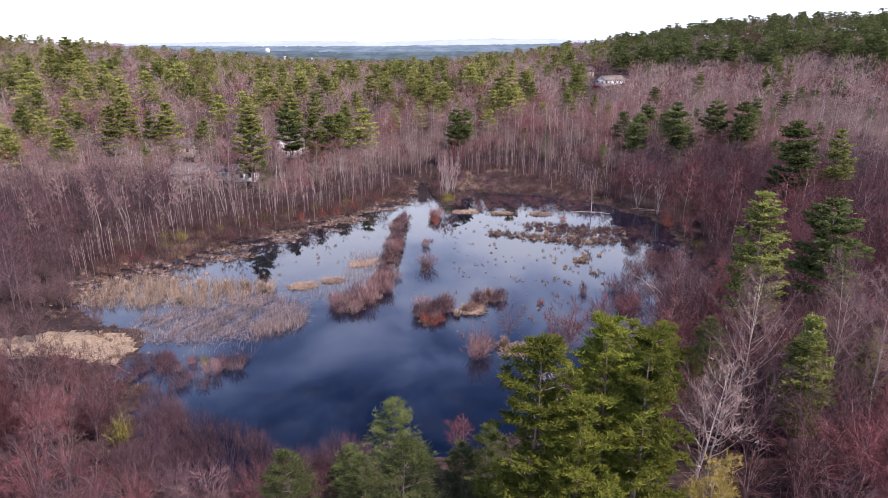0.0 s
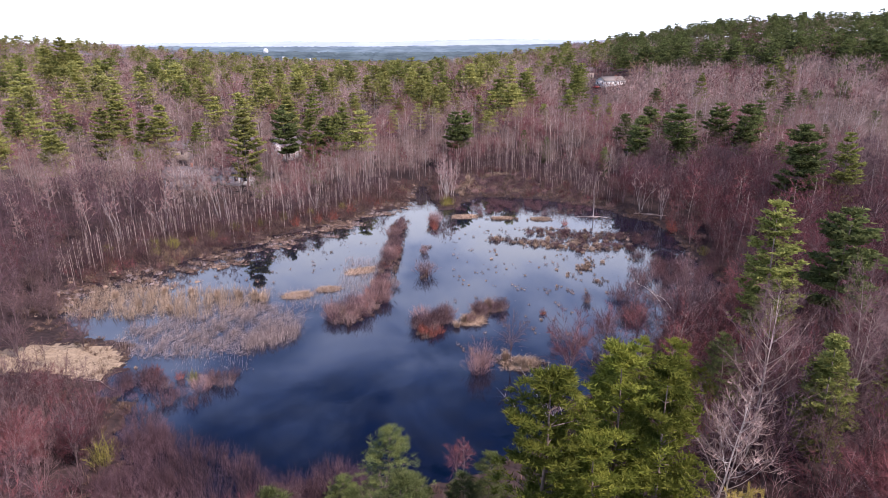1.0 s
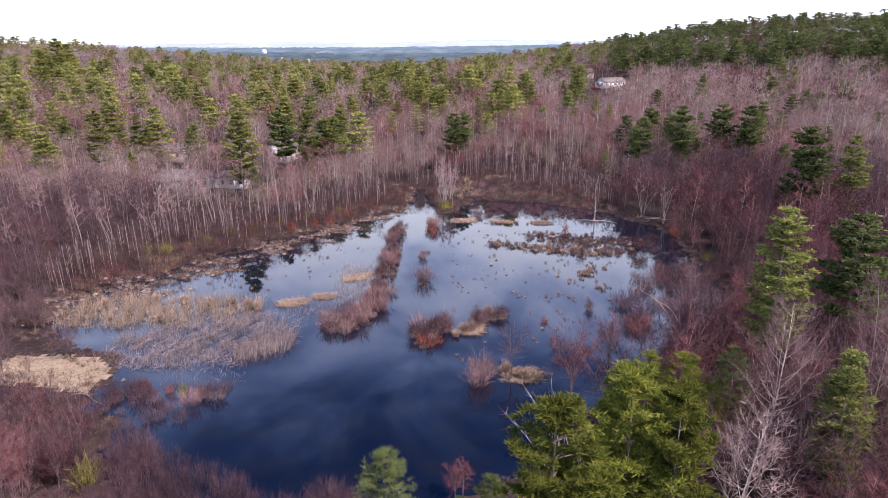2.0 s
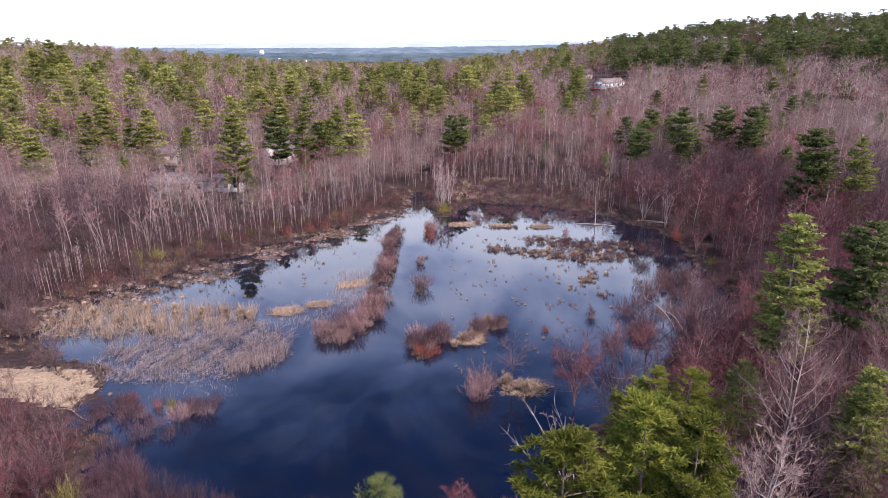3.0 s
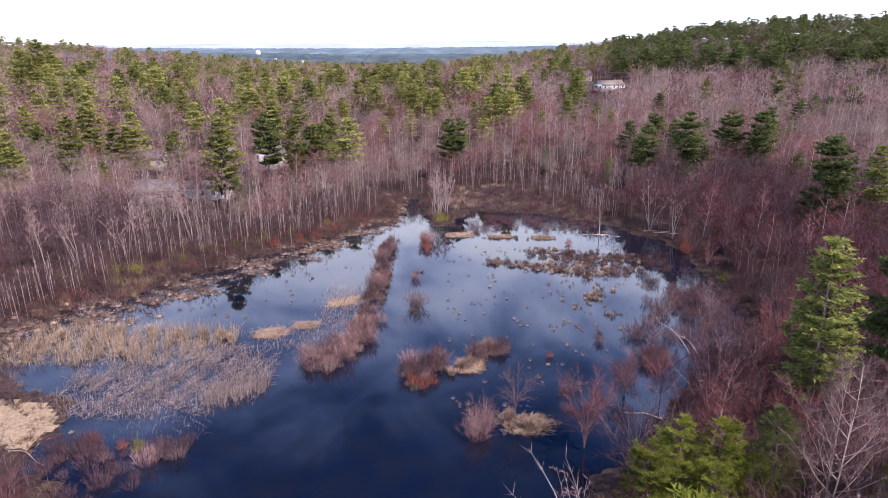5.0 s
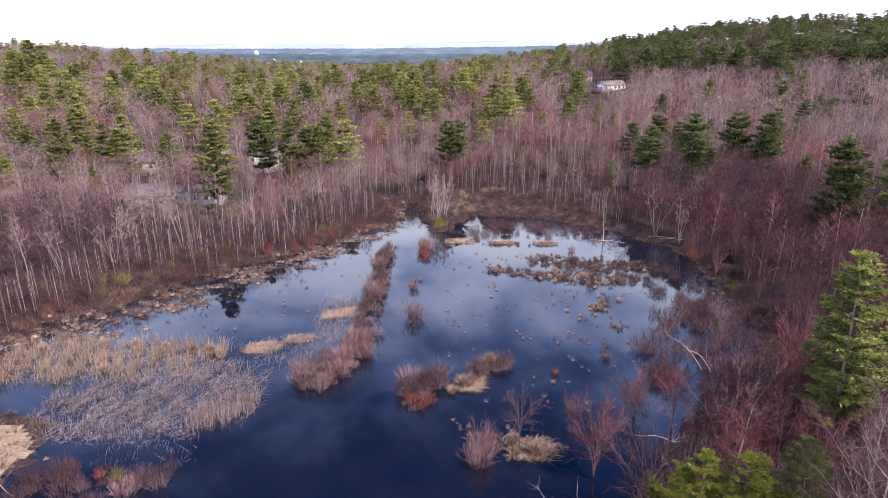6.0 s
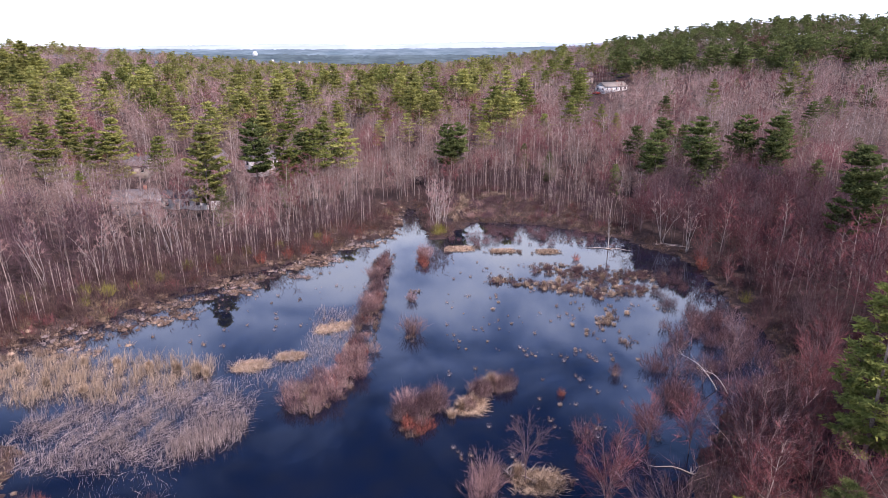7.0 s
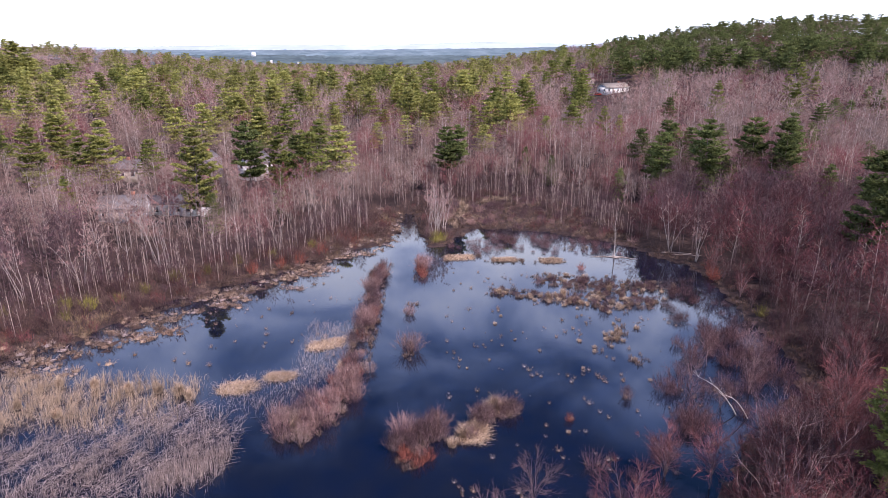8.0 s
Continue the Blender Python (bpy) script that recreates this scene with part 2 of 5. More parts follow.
def tube(points, radii, sides=5, cap=True):
    """A tapered, bent round bar along points."""
    pts = np.asarray(points, float)
    n = len(pts)
    ring = np.linspace(0, 2 * np.pi, sides, endpoint=False)
    vs = []
    for i in range(n):
        d = pts[min(i + 1, n - 1)] - pts[max(i - 1, 0)]
        d = d / (np.linalg.norm(d) + 1e-9)
        a = np.cross(d, (0, 0, 1.0) if abs(d[2]) < 0.9 else (1.0, 0, 0))
        a /= np.linalg.norm(a)
        b = np.cross(d, a)
        vs.append(pts[i] + radii[i] * (np.cos(ring)[:, None] * a + np.sin(ring)[:, None] * b))
    fs = []
    for i in range(n - 1):
        for j in range(sides):
            k = (j + 1) % sides
            p, q, r, s = i * sides + j, i * sides + k, (i + 1) * sides + k, (i + 1) * sides + j
            fs += [(p, q, r), (p, r, s)]
    if cap:
        fs += [((n - 1) * sides, (n - 1) * sides + j, (n - 1) * sides + j + 1) for j in range(1, sides - 1)]
        fs += [(0, j + 1, j) for j in range(1, sides - 1)]
    return np.concatenate(vs), np.array(fs)


def spikes(a, b, r):
    """Thin three-sided branches from points a to points b, r thick at a."""
    a, b, r = np.asarray(a, float), np.asarray(b, float), np.broadcast_to(r, (len(a),))
    d = b - a
    d = d / (np.linalg.norm(d, axis=1, keepdims=True) + 1e-9)
    u = np.cross(d, np.array([0.31, 0.22, 0.92]))
    u /= np.linalg.norm(u, axis=1, keepdims=True) + 1e-9
    w = np.cross(d, u)
    n = len(a)
    v = np.stack([a + r[:, None] * u, a + r[:, None] * (-0.5 * u + 0.87 * w), a + r[:, None] * (-0.5 * u - 0.87 * w), b], 1).reshape(-1, 3)
    f = np.array([(0, 1, 3), (1, 2, 3), (2, 0, 3)])[None] + 4 * np.arange(n)[:, None, None]
    return v, f.reshape(-1, 3)


def blades(a, b, w, rng, bend=None, level=0.0):
    """Slender blades from points a to points b, w wide at the root; with bend they curl over in two steps; level lays their faces towards the sky."""
    a, b = np.asarray(a, float), np.asarray(b, float)
    n = len(a)
    d = b - a
    s = np.cross(d, rng.normal(size=(n, 3)) + np.array((0, 0, level)))
    s /= np.linalg.norm(s, axis=1, keepdims=True) + 1e-9
    s *= np.broadcast_to(w, (n,))[:, None] / 2
    if bend is None:
        v = np.stack([a - s, a + s, b], 1).reshape(-1, 3)
        return v, np.arange(3 * n).reshape(-1, 3)
    m = a + d * 0.55 - np.asarray(bend)
    v = np.stack([a - s, a + s, m - s * 0.8, m + s * 0.8, b], 1).reshape(-1, 3)
    f = np.array([(0, 1, 3), (0, 3, 2), (2, 3, 4)])[None] + 5 * np.arange(n)[:, None, None]
    return v, f.reshape(-1, 3)


def box(x0, x1, y0, y1, z0, z1):
    v = np.array([(x, y, z) for z in (z0, z1) for y in (y0, y1) for x in (x0, x1)], float)
    q = [(0, 2, 3, 1), (4, 5, 7, 6), (0, 1, 5, 4), (2, 6, 7, 3), (0, 4, 6, 2), (1, 3, 7, 5)]
    return v, np.array([t for a, b, c, d in q for t in ((a, b, c), (a, c, d))])


def scatter(piece, spots, heights, spins, wide=None):
    """One joined mesh: a one-metre-high piece set at each spot, scaled to its height and turned."""
    v, f = piece
    n = len(spots)
    h = np.asarray(heights, float)
    w = h if wide is None else np.asarray(wide, float)
    c, s = np.cos(spins), np.sin(spins)
    x = (v[None, :, 0] * c[:, None] - v[None, :, 1] * s[:, None]) * w[:, None] + spots[:, None, 0]
    y = (v[None, :, 0] * s[:, None] + v[None, :, 1] * c[:, None]) * w[:, None] + spots[:, None, 1]
    z = v[None, :, 2] * h[:, None] + spots[:, None, 2]
    vv = np.stack([x, y, z], 2).reshape(-1, 3)
    ff = (f[None] + (np.arange(n) * len(v))[:, None, None]).reshape(-1, 3)
    return vv, ff


# ---- the lie of the land ----
POND = np.array([(-46, 74), (-39, 71), (-36, 63), (-33, 55), (-24, 51), (-12, 52), (-3, 55), (5, 58), (11, 63), (15, 69), (20, 74),
                 (26, 80), (32, 88), (40, 96), (48, 103), (52, 112), (53, 122), (53, 132), (55, 144), (53, 155), (47, 165), (41, 173),
                 (29, 180), (20, 184), (10, 183), (5.5, 177), (4, 170.5), (0, 170), (-2, 178), (-4.5, 199), (-8, 199), (-9.5, 180),
                 (-11, 172), (-18.5, 167), (-23, 159), (-25, 152), (-33, 143), (-38, 139), (-42, 133), (-47, 124), (-51, 117), (-62, 112),
                 (-64, 105), (-63, 97), (-54, 91), (-47, 86.5), (-44, 82), (-45, 77)], float)
# low strips of peat and sedge that stand out of the water: points along them, half width
ISLANDS = [
    ([(-15.5, 96), (-13.3, 99), (-11.7, 105), (-10.8, 116), (-10.5, 130), (-10.8, 149), (-10.2, 156)], 1.5),
    ([(-3.6, 115.5), (-3.5, 120)], 0.7), ([(-3.7, 131), (-3.6, 135)], 0.6), ([(-2.1, 148), (-2.3, 160)], 0.8),
    ([(-2.8, 91.5), (-1.5, 94), (-0.5, 97.5)], 1.4),
    ([(3.4, 95), (5, 97), (7.7, 101), (10, 100.8)], 1.0),
    ([(11.5, 141), (18, 139), (25, 136), (32, 132), (40, 136)], 1.6), ([(22, 147), (30, 145), (38, 142), (43, 142)], 3.0),
    ([(28, 138), (36, 138)], 3.0),
    ([(3, 160), (9, 161.5)], 1.3), ([(13, 159), (18, 158.5)], 1.3), ([(23, 158), (27, 158)], 1.0), ([(31, 166.5), (37, 166)], 0.8),
    ([(8, 82.4), (10, 81), (12.5, 81.5)], 1.5), ([(15.5, 76.5), (17, 77)], 0.9),
    ([(25, 117.5), (28, 121), (31, 124)], 0.8), ([(28.3, 113), (30.5, 113.2)], 0.6),
    ([(-27.5, 107.5), (-25, 108)], 1.1), ([(-22, 110), (-20.5, 110)], 0.8),
]


def seg_dist(px, py, ax, ay, bx, by):
    dx, dy = bx - ax, by - ay
    t = np.clip(((px - ax) * dx + (py - ay) * dy) / (dx * dx + dy * dy + 1e-9), 0, 1)
    return np.hypot(px - ax - t * dx, py - ay - t * dy)


def pond_dist(px, py):
    """Distance to the pond's edge: above 0 on land, below 0 in the water."""
    px, py = np.asarray(px, float), np.asarray(py, float)
    d = np.full(px.shape, 1e9)
    inside = np.zeros(px.shape, bool)
    for (ax, ay), (bx, by) in zip(POND, np.roll(POND, -1, 0)):
        d = np.minimum(d, seg_dist(px, py, ax, ay, bx, by))
        cross = (ay > py) != (by > py)
        xi = ax + (py - ay) * (bx - ax) / (by - ay + 1e-12)
        inside ^= cross & (px < xi)
    return np.where(inside, -d, d)


def island_dist(px, py):
    px, py = np.asarray(px, float), np.asarray(py, float)
    d = np.full(px.shape, 1e9)
    for line, half in ISLANDS:
        for (ax, ay), (bx, by) in zip(line[:-1], line[1:]):
            d = np.minimum(d, seg_dist(px, py, ax, ay, bx, by) - half)
    return d


def rough(px, py, s, seed=0):
    """A cheap uneven surface made of crossed waves."""
    r = np.random.RandomState(seed)
    out = np.zeros(np.shape(px))
    for k in range(7):
        a, ph = r.uniform(0, 6.28, 2)
        q = s * (0.6 + 0.35 * k)
        out = out + np.sin((px * np.cos(a) + py * np.sin(a)) / q * 6.28 + ph) / (1 + 0.3 * k)
    return out / 3.0


def bell(px, py, cx, cy, sx, sy):
    return np.exp(-((px - cx) / sx) ** 2 / 2 - ((py - cy) / sy) ** 2 / 2)


def step(v, a, b):
    t = np.clip((v - a) / (b - a), 0, 1)
    return t * t * (3 - 2 * t)


def land(px, py):
    px, py = np.asarray(px, float), np.asarray(py, float)
    d = pond_dist(px, py)
    d = d + (1.3 * rough(px, py, 7, 41) + 0.8 * rough(px, py, 2.6, 42)) * step(np.abs(d), 9, 2)
    hills = 41 * bell(px, py, -490, 650, 230, 290) + 6 * bell(px, py, -180, 300, 110, 110) + 55 * bell(px, py, 350, 600, 208, 230)
    hills = hills + 3.0 * bell(px, py, 70, 60, 50, 60) + 2.0 * bell(px, py, -90, 50, 50, 60)
    hills = hills - 7.0 * bell(px, py, -60, 246, 40, 40)
    far = step(np.hypot(px, py), 900, 2500)
    dry = 0.25 + 0.5 * step(d, 0, 14) + hills * step(d, 4, 70) + (0.25 + 0.5 * step(d, 8, 60)) * 0.7 * rough(px, py, 9, 3) * step(d, 2, 12)
    dry = dry * (1 - far) + (4 + 10 * rough(px, py, 900, 5)) * far
    # the boggy western bank lies at the level of the water
    bog = bell(px, py, -54, 120, 14, 12) + bell(px, py, -36, 146, 13, 13)
    dry = dry - np.clip(bog, 0, 1) * (0.66 + 0.75 * rough(px, py, 3.4, 44)) * step(d, 13, 3)
    wet = -0.55 * step(-d, 0, 2.5) + 0.2 * step(-d, 1.0, -0.3)
    z = np.where(d > 0, dry, wet) + 0.13 * rough(px, py, 2.2, 9) * step(np.abs(d), 6, 1)
    return np.maximum(z, -0.55 + 0.53 * step(island_dist(px, py), 0.9, -0.6) + 0.10 * rough(px, py, 1.7, 2))


def ground_at(x, y):
    return float(land(np.array([x]), np.array([y]))[0])


def axis(lo, hi, fine, reach_lo, reach_hi):
    mid = list(np.arange(lo, hi + fine, fine))
    up, s = [mid[-1]], fine
    while up[-1] < reach_hi:
        s *= 1.12
        up.append(up[-1] + s)
    dn, s = [mid[0]], fine
    while dn[-1] > reach_lo:
        s *= 1.12
        dn.append(dn[-1] - s)
    return np.array(dn[:0:-1] + mid + up[1:])


gx, gy = axis(-72, 62, 1.05, -4900, 4900), axis(48, 204, 1.05, -3000, 4900)
GX, GY = np.meshgrid(gx, gy)
gv = np.stack([GX, GY, land(GX, GY)], 2).reshape(-1, 3)
nx, ny = len(gx), len(gy)
gi = (np.arange(ny - 1)[:, None] * nx + np.arange(nx - 1)[None]).ravel()
gf = np.concatenate([np.stack([gi, gi + 1, gi + nx + 1], 1), np.stack([gi, gi + nx + 1, gi + nx], 1)])
ground = tagged(new("ground", mesh_of("ground", (gv, gf), M["litter"], True)), "brown leaf-littered woodland ground around a pond", "ground", kind="structure")
wv = np.array([(-80, 44, 0), (74, 44, 0), (74, 206, 0), (-80, 206, 0)], float)
water = tagged(new("water", mesh_of("water", (wv, np.array([(0, 1, 2), (0, 2, 3)])), M["water"])), "still dark blue pond water reflecting the sky", "water", kind="structure")


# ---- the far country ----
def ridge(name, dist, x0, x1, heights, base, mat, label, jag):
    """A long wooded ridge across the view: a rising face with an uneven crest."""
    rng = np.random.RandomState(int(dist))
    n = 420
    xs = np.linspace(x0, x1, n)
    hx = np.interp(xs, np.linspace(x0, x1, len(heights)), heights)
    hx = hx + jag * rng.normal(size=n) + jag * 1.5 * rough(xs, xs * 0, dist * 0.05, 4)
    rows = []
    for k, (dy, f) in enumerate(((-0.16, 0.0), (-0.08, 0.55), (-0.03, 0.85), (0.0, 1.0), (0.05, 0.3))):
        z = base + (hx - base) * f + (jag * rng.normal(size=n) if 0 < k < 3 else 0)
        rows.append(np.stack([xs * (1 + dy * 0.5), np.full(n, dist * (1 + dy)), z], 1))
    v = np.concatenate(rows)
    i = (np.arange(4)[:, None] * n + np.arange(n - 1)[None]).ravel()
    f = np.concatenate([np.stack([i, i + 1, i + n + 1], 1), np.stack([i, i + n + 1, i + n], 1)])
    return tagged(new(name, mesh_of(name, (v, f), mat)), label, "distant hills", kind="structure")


rngf = np.random.RandomState(77)
specks = []
for _ in range(6):
    sx, sy = rngf.uniform(-1500, 900), rngf.uniform(2000, 2300)
    sw, sz = rngf.uniform(3, 6), 11 + rngf.uniform(0, 12)
    specks.append(box(sx, sx + sw, sy, sy + 10, sz - 30, sz + rngf.uniform(0.3, 0.9)))
stuff("far_town", join(specks), M["roof_pale"], "pale buildings of a far town among woods", "buildings")
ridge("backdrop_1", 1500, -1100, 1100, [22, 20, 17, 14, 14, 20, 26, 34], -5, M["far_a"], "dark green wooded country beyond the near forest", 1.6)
# the ridges from here on carry painted haze, paler the further off
ridge("backdrop_2", 2500, -1900, 1900, [44, 40, 36, 30, 30, 36, 48, 40], -8, M["far_d"], "distant wooded plain with blue-green haze in its colour", 1.0)
ridge("backdrop_3", 3600, -2700, 2700, [66, 62, 58, 56, 62, 78, 90, 80], -10, M["far_b"], "distant wooded hills with blue haze in their colour", 0.9)
ridge("backdrop_4", 4700, -3400, 3400, [80, 84, 90, 100, 92, 112, 98, 106, 96, 90], -10, M["far_c"], "hills on the horizon with pale blue haze in their colour", 0.7)


# ---- plants ----
def bare_tree(rng, h, spread, stems=1, limbs=14, subs=6, twigs=10, clear=0.35, r0=0.0078, twig_w=0.05, upright=0.75, cheap=False):
    """A leafless tree h high: (trunk, limbs, twigs), each a piece of geometry."""
    trunk, limb, ta, tb = [], [], [], []
    sa, sb, sr = [], [], []
    for s in range(stems):
        lean = rng.normal(size=2) * (0.05 if stems == 1 else 0.16) * h
        hh = h * (1 if s == 0 else rng.uniform(0.75, 0.98))
        foot = np.array([*(rng.normal(size=2) * 0.012 * h * (stems > 1)), -0.25])
        k = 7
        ts = np.linspace(0, 1, k)
        wob = np.cumsum(rng.normal(size=(k, 2)) * 0.009 * h, 0)
        pts = np.stack([foot[0] + lean[0] * ts ** 1.3 + wob[:, 0], foot[1] + lean[1] * ts ** 1.3 + wob[:, 1], foot[2] + hh * ts], 1)
        pts[0, :2] = foot[:2]
        rad = r0 * h * (1 - 0.93 * ts) / (1 if stems == 1 else 1.35)
        trunk.append(tube(pts[::3] if cheap else pts, rad[::3] if cheap else rad, 3 if cheap else 6, not cheap))
        for i in range(max(4, limbs // stems)):
            t = clear + (0.97 - clear) * (i + rng.uniform(0, 1)) / max(4, limbs // stems)
            p = np.array([np.interp(t, ts, pts[:, j]) for j in range(3)])
            az = i * 2.4 + rng.uniform(-0.5, 0.5)
            ln = spread * h * (1.05 - 0.75 * (t - clear) / (1 - clear)) * rng.uniform(0.7, 1.15)
            rise = upright * rng.uniform(0.7, 1.3)
            d = np.array([np.cos(az), np.sin(az), rise])
            d /= np.linalg.norm(d)
            mid = p + d * ln * 0.5
            end = p + d * ln + np.array([0, 0, 0.18 * ln])
            lr = r0 * h * 0.42 * (1 - 0.6 * t)
            if cheap:
                limb.append(spikes([p], [end], np.array([lr])))
            else:
                limb.append(tube([p, mid, end], [lr, lr * 0.6, lr * 0.2], 4, False))
            for j in range(subs):
                u = rng.uniform(0.3, 1.0)
                q = p + (end - p) * u
                e = d * 0.7 + rng.normal(size=3) * 0.6 + (0, 0, 0.35)
                e /= np.linalg.norm(e)
                l2 = ln * rng.uniform(0.25, 0.55)
                sa.append(q), sb.append(q + e * l2), sr.append(lr * 0.35)
                for _ in range(twigs):
                    g = q + e * l2 * rng.uniform(0.2, 1.0)
                    w = e * 0.7 + rng.normal(size=3) * 0.55 + (0, 0, 0.35)
                    ta.append(g), tb.append(g + w / np.linalg.norm(w) * l2 * rng.uniform(0.45, 1.05))
    limb.append(blades(sa, sb, np.array(sr) * 2, rng) if cheap else spikes(sa, sb, np.array(sr)))
    return join(trunk), join(limb), blades(ta, tb, twig_w, rng)


def fan_tree(rng, h, spread=0.4, stems=7, subs=10, twigs=7, fork=0.03, twig_w=0.03, r0=0.0065):
    """A leafless tree or tall bush whose stems part low down and fan out into a rounded crown: (stems, branches, twigs)."""
    st, sa, sb, sr, ta, tb = [], [], [], [], [], []
    root = np.array((0, 0, -0.2))
    split = root + np.array((rng.normal() * 0.02 * h, rng.normal() * 0.02 * h, 0.2 + fork * h))
    if fork > 0.1:
        st.append(tube([root, (root + split) / 2 + rng.normal(size=3) * 0.006 * h, split], [r0 * h * 1.3, r0 * h * 1.15, r0 * h], 5, False))
    for i in range(stems):
        az = i * 2.4 + rng.uniform(-0.4, 0.4)
        u = np.sqrt((i + rng.uniform(0.1, 0.9)) / stems)
        out = np.array((np.cos(az), np.sin(az), 0.0))
        top = h * (1.0 - 0.28 * u * u) * rng.uniform(0.88, 1.0)
        tip = split * (1, 1, 0) + out * spread * h * u + (0, 0, top)
        ts = np.linspace(0, 1, 5)
        pts = np.array([split * (1 - t) + tip * t - out * spread * h * u * 0.22 * np.sin(np.pi * t) + rng.normal(size=3) * 0.008 * h * (t > 0) for t in ts])
        st.append(tube(pts, r0 * h * 0.75 * (1 - 0.88 * ts), 4, False))
        for j in range(subs):
            t = rng.uniform(0.22, 1.0)
            p = np.array([np.interp(t, ts, pts[:, k]) for k in range(3)])
            e = (tip - split) / h + out * 0.25 + rng.normal(size=3) * 0.42
            e /= np.linalg.norm(e)
            ln = h * rng.uniform(0.16, 0.3) * (1.15 - 0.6 * t)
            sa.append(p), sb.append(p + e * ln), sr.append(r0 * h * 0.24)
            for _ in range(twigs):
                g = p + e * ln * rng.uniform(0.25, 1.0)
                w = e * 0.9 + rng.normal(size=3) * 0.5 + (0, 0, 0.2)
                ta.append(g), tb.append(g + w / np.linalg.norm(w) * ln * rng.uniform(0.4, 0.9))
    return join(st), spikes(sa, sb, np.array(sr)), blades(ta, tb, twig_w, rng)


def haze(rng, h, r, low, n, w, ln):
    """The twigs of a leafless crown, fanning up and out: h high, r its half width, low its foot."""
    c, hr = (h + low) / 2, (h - low) / 2
    p = rng.normal(size=(n, 3))
    p *= (rng.uniform(0.15, 1, n) ** 0.4 / np.linalg.norm(p, axis=1))[:, None]
    a = np.stack([p[:, 0] * r, p[:, 1] * r, c + p[:, 2] * hr - ln * 0.4], 1)
    g = np.stack([p[:, 0] * 1.1, p[:, 1] * 1.1, 0.45 + 0.7 * p[:, 2]], 1) + rng.normal(size=(n, 3)) * 0.4
    g /= np.linalg.norm(g, axis=1)[:, None]
    return blades(a, a + g * (ln * rng.uniform(0.6, 1.3, n))[:, None], w, rng)


def light_tree(rng, h, r, low, n, w, ln, limbs=8):
    """A leafless tree for the depth of the wood: (trunk and limbs, twigs)."""
    lean = rng.normal(size=2) * 0.03 * h
    trunk = tube([(0, 0, -0.4), (lean[0] * 0.5, lean[1] * 0.5, h * 0.5), (lean[0], lean[1], h * 0.93)], [0.0075 * h, 0.005 * h, 0.002 * h], 3, False)
    t = rng.uniform(low / h * 0.9, 0.85, limbs)
    az = rng.uniform(0, 6.28, limbs)
    a = np.stack([lean[0] * t, lean[1] * t, t * h], 1)
    b = a + np.stack([np.cos(az) * r * 0.9, np.sin(az) * r * 0.9, r * rng.uniform(0.7, 1.5, limbs)], 1) * (1.1 - 0.7 * t)[:, None]
    return join([trunk, spikes(a, b, 0.0024 * h)]), haze(rng, h, r, low, n, w, ln)


def far_pine(rng, h, r, first=0.25, whorls=8, arms=6, tufts=3, needles=3, size=1.2, dome=0.55, loose=0.018):
    """A white pine for the depth of the wood: flat boughs in layers, under a rounded top."""
    na, nb = [], []
    for i in range(whorls):
        t = first + (0.96 - first) * i / (whorls - 1)
        body = r * ((1 - (t - first) / (1 - first)) ** dome * min(1, 0.6 + 2.2 * (t - first)) + 0.10)
        for j in range(arms if i < whorls - 2 else arms - 2):
            az = rng.uniform(0, 6.28)
            ln = body * rng.uniform(0.55, 1.15)
            z = h * (t + rng.uniform(-loose, loose))
            for k in range(tufts):
                q, u = az + rng.normal() * 0.32, rng.uniform(0.08, 1.0) ** 0.6
                c = np.array([np.cos(q) * ln * u, np.sin(q) * ln * u, z + 0.12 * ln * u * u])
                for _ in range(needles):
                    g = rng.normal(size=3) * (1, 1, 0.28) + (np.cos(q) * 0.5, np.sin(q) * 0.5, 0.22)
                    o = c + rng.normal(size=3) * size * (0.45, 0.45, 0.08)
                    na.append(o), nb.append(o + g / np.linalg.norm(g) * size * rng.uniform(0.6, 1.1))
    for _ in range(needles * 7):
        g = rng.normal(size=3) * (1, 1, 0.4) + (0, 0, 0.45)
        o = np.array((0, 0, h * rng.uniform(0.72, 0.95)))
        na.append(o), nb.append(o + g / np.linalg.norm(g) * size * 0.85)
    return blades(na, nb, size * 0.6, rng, level=0.4)


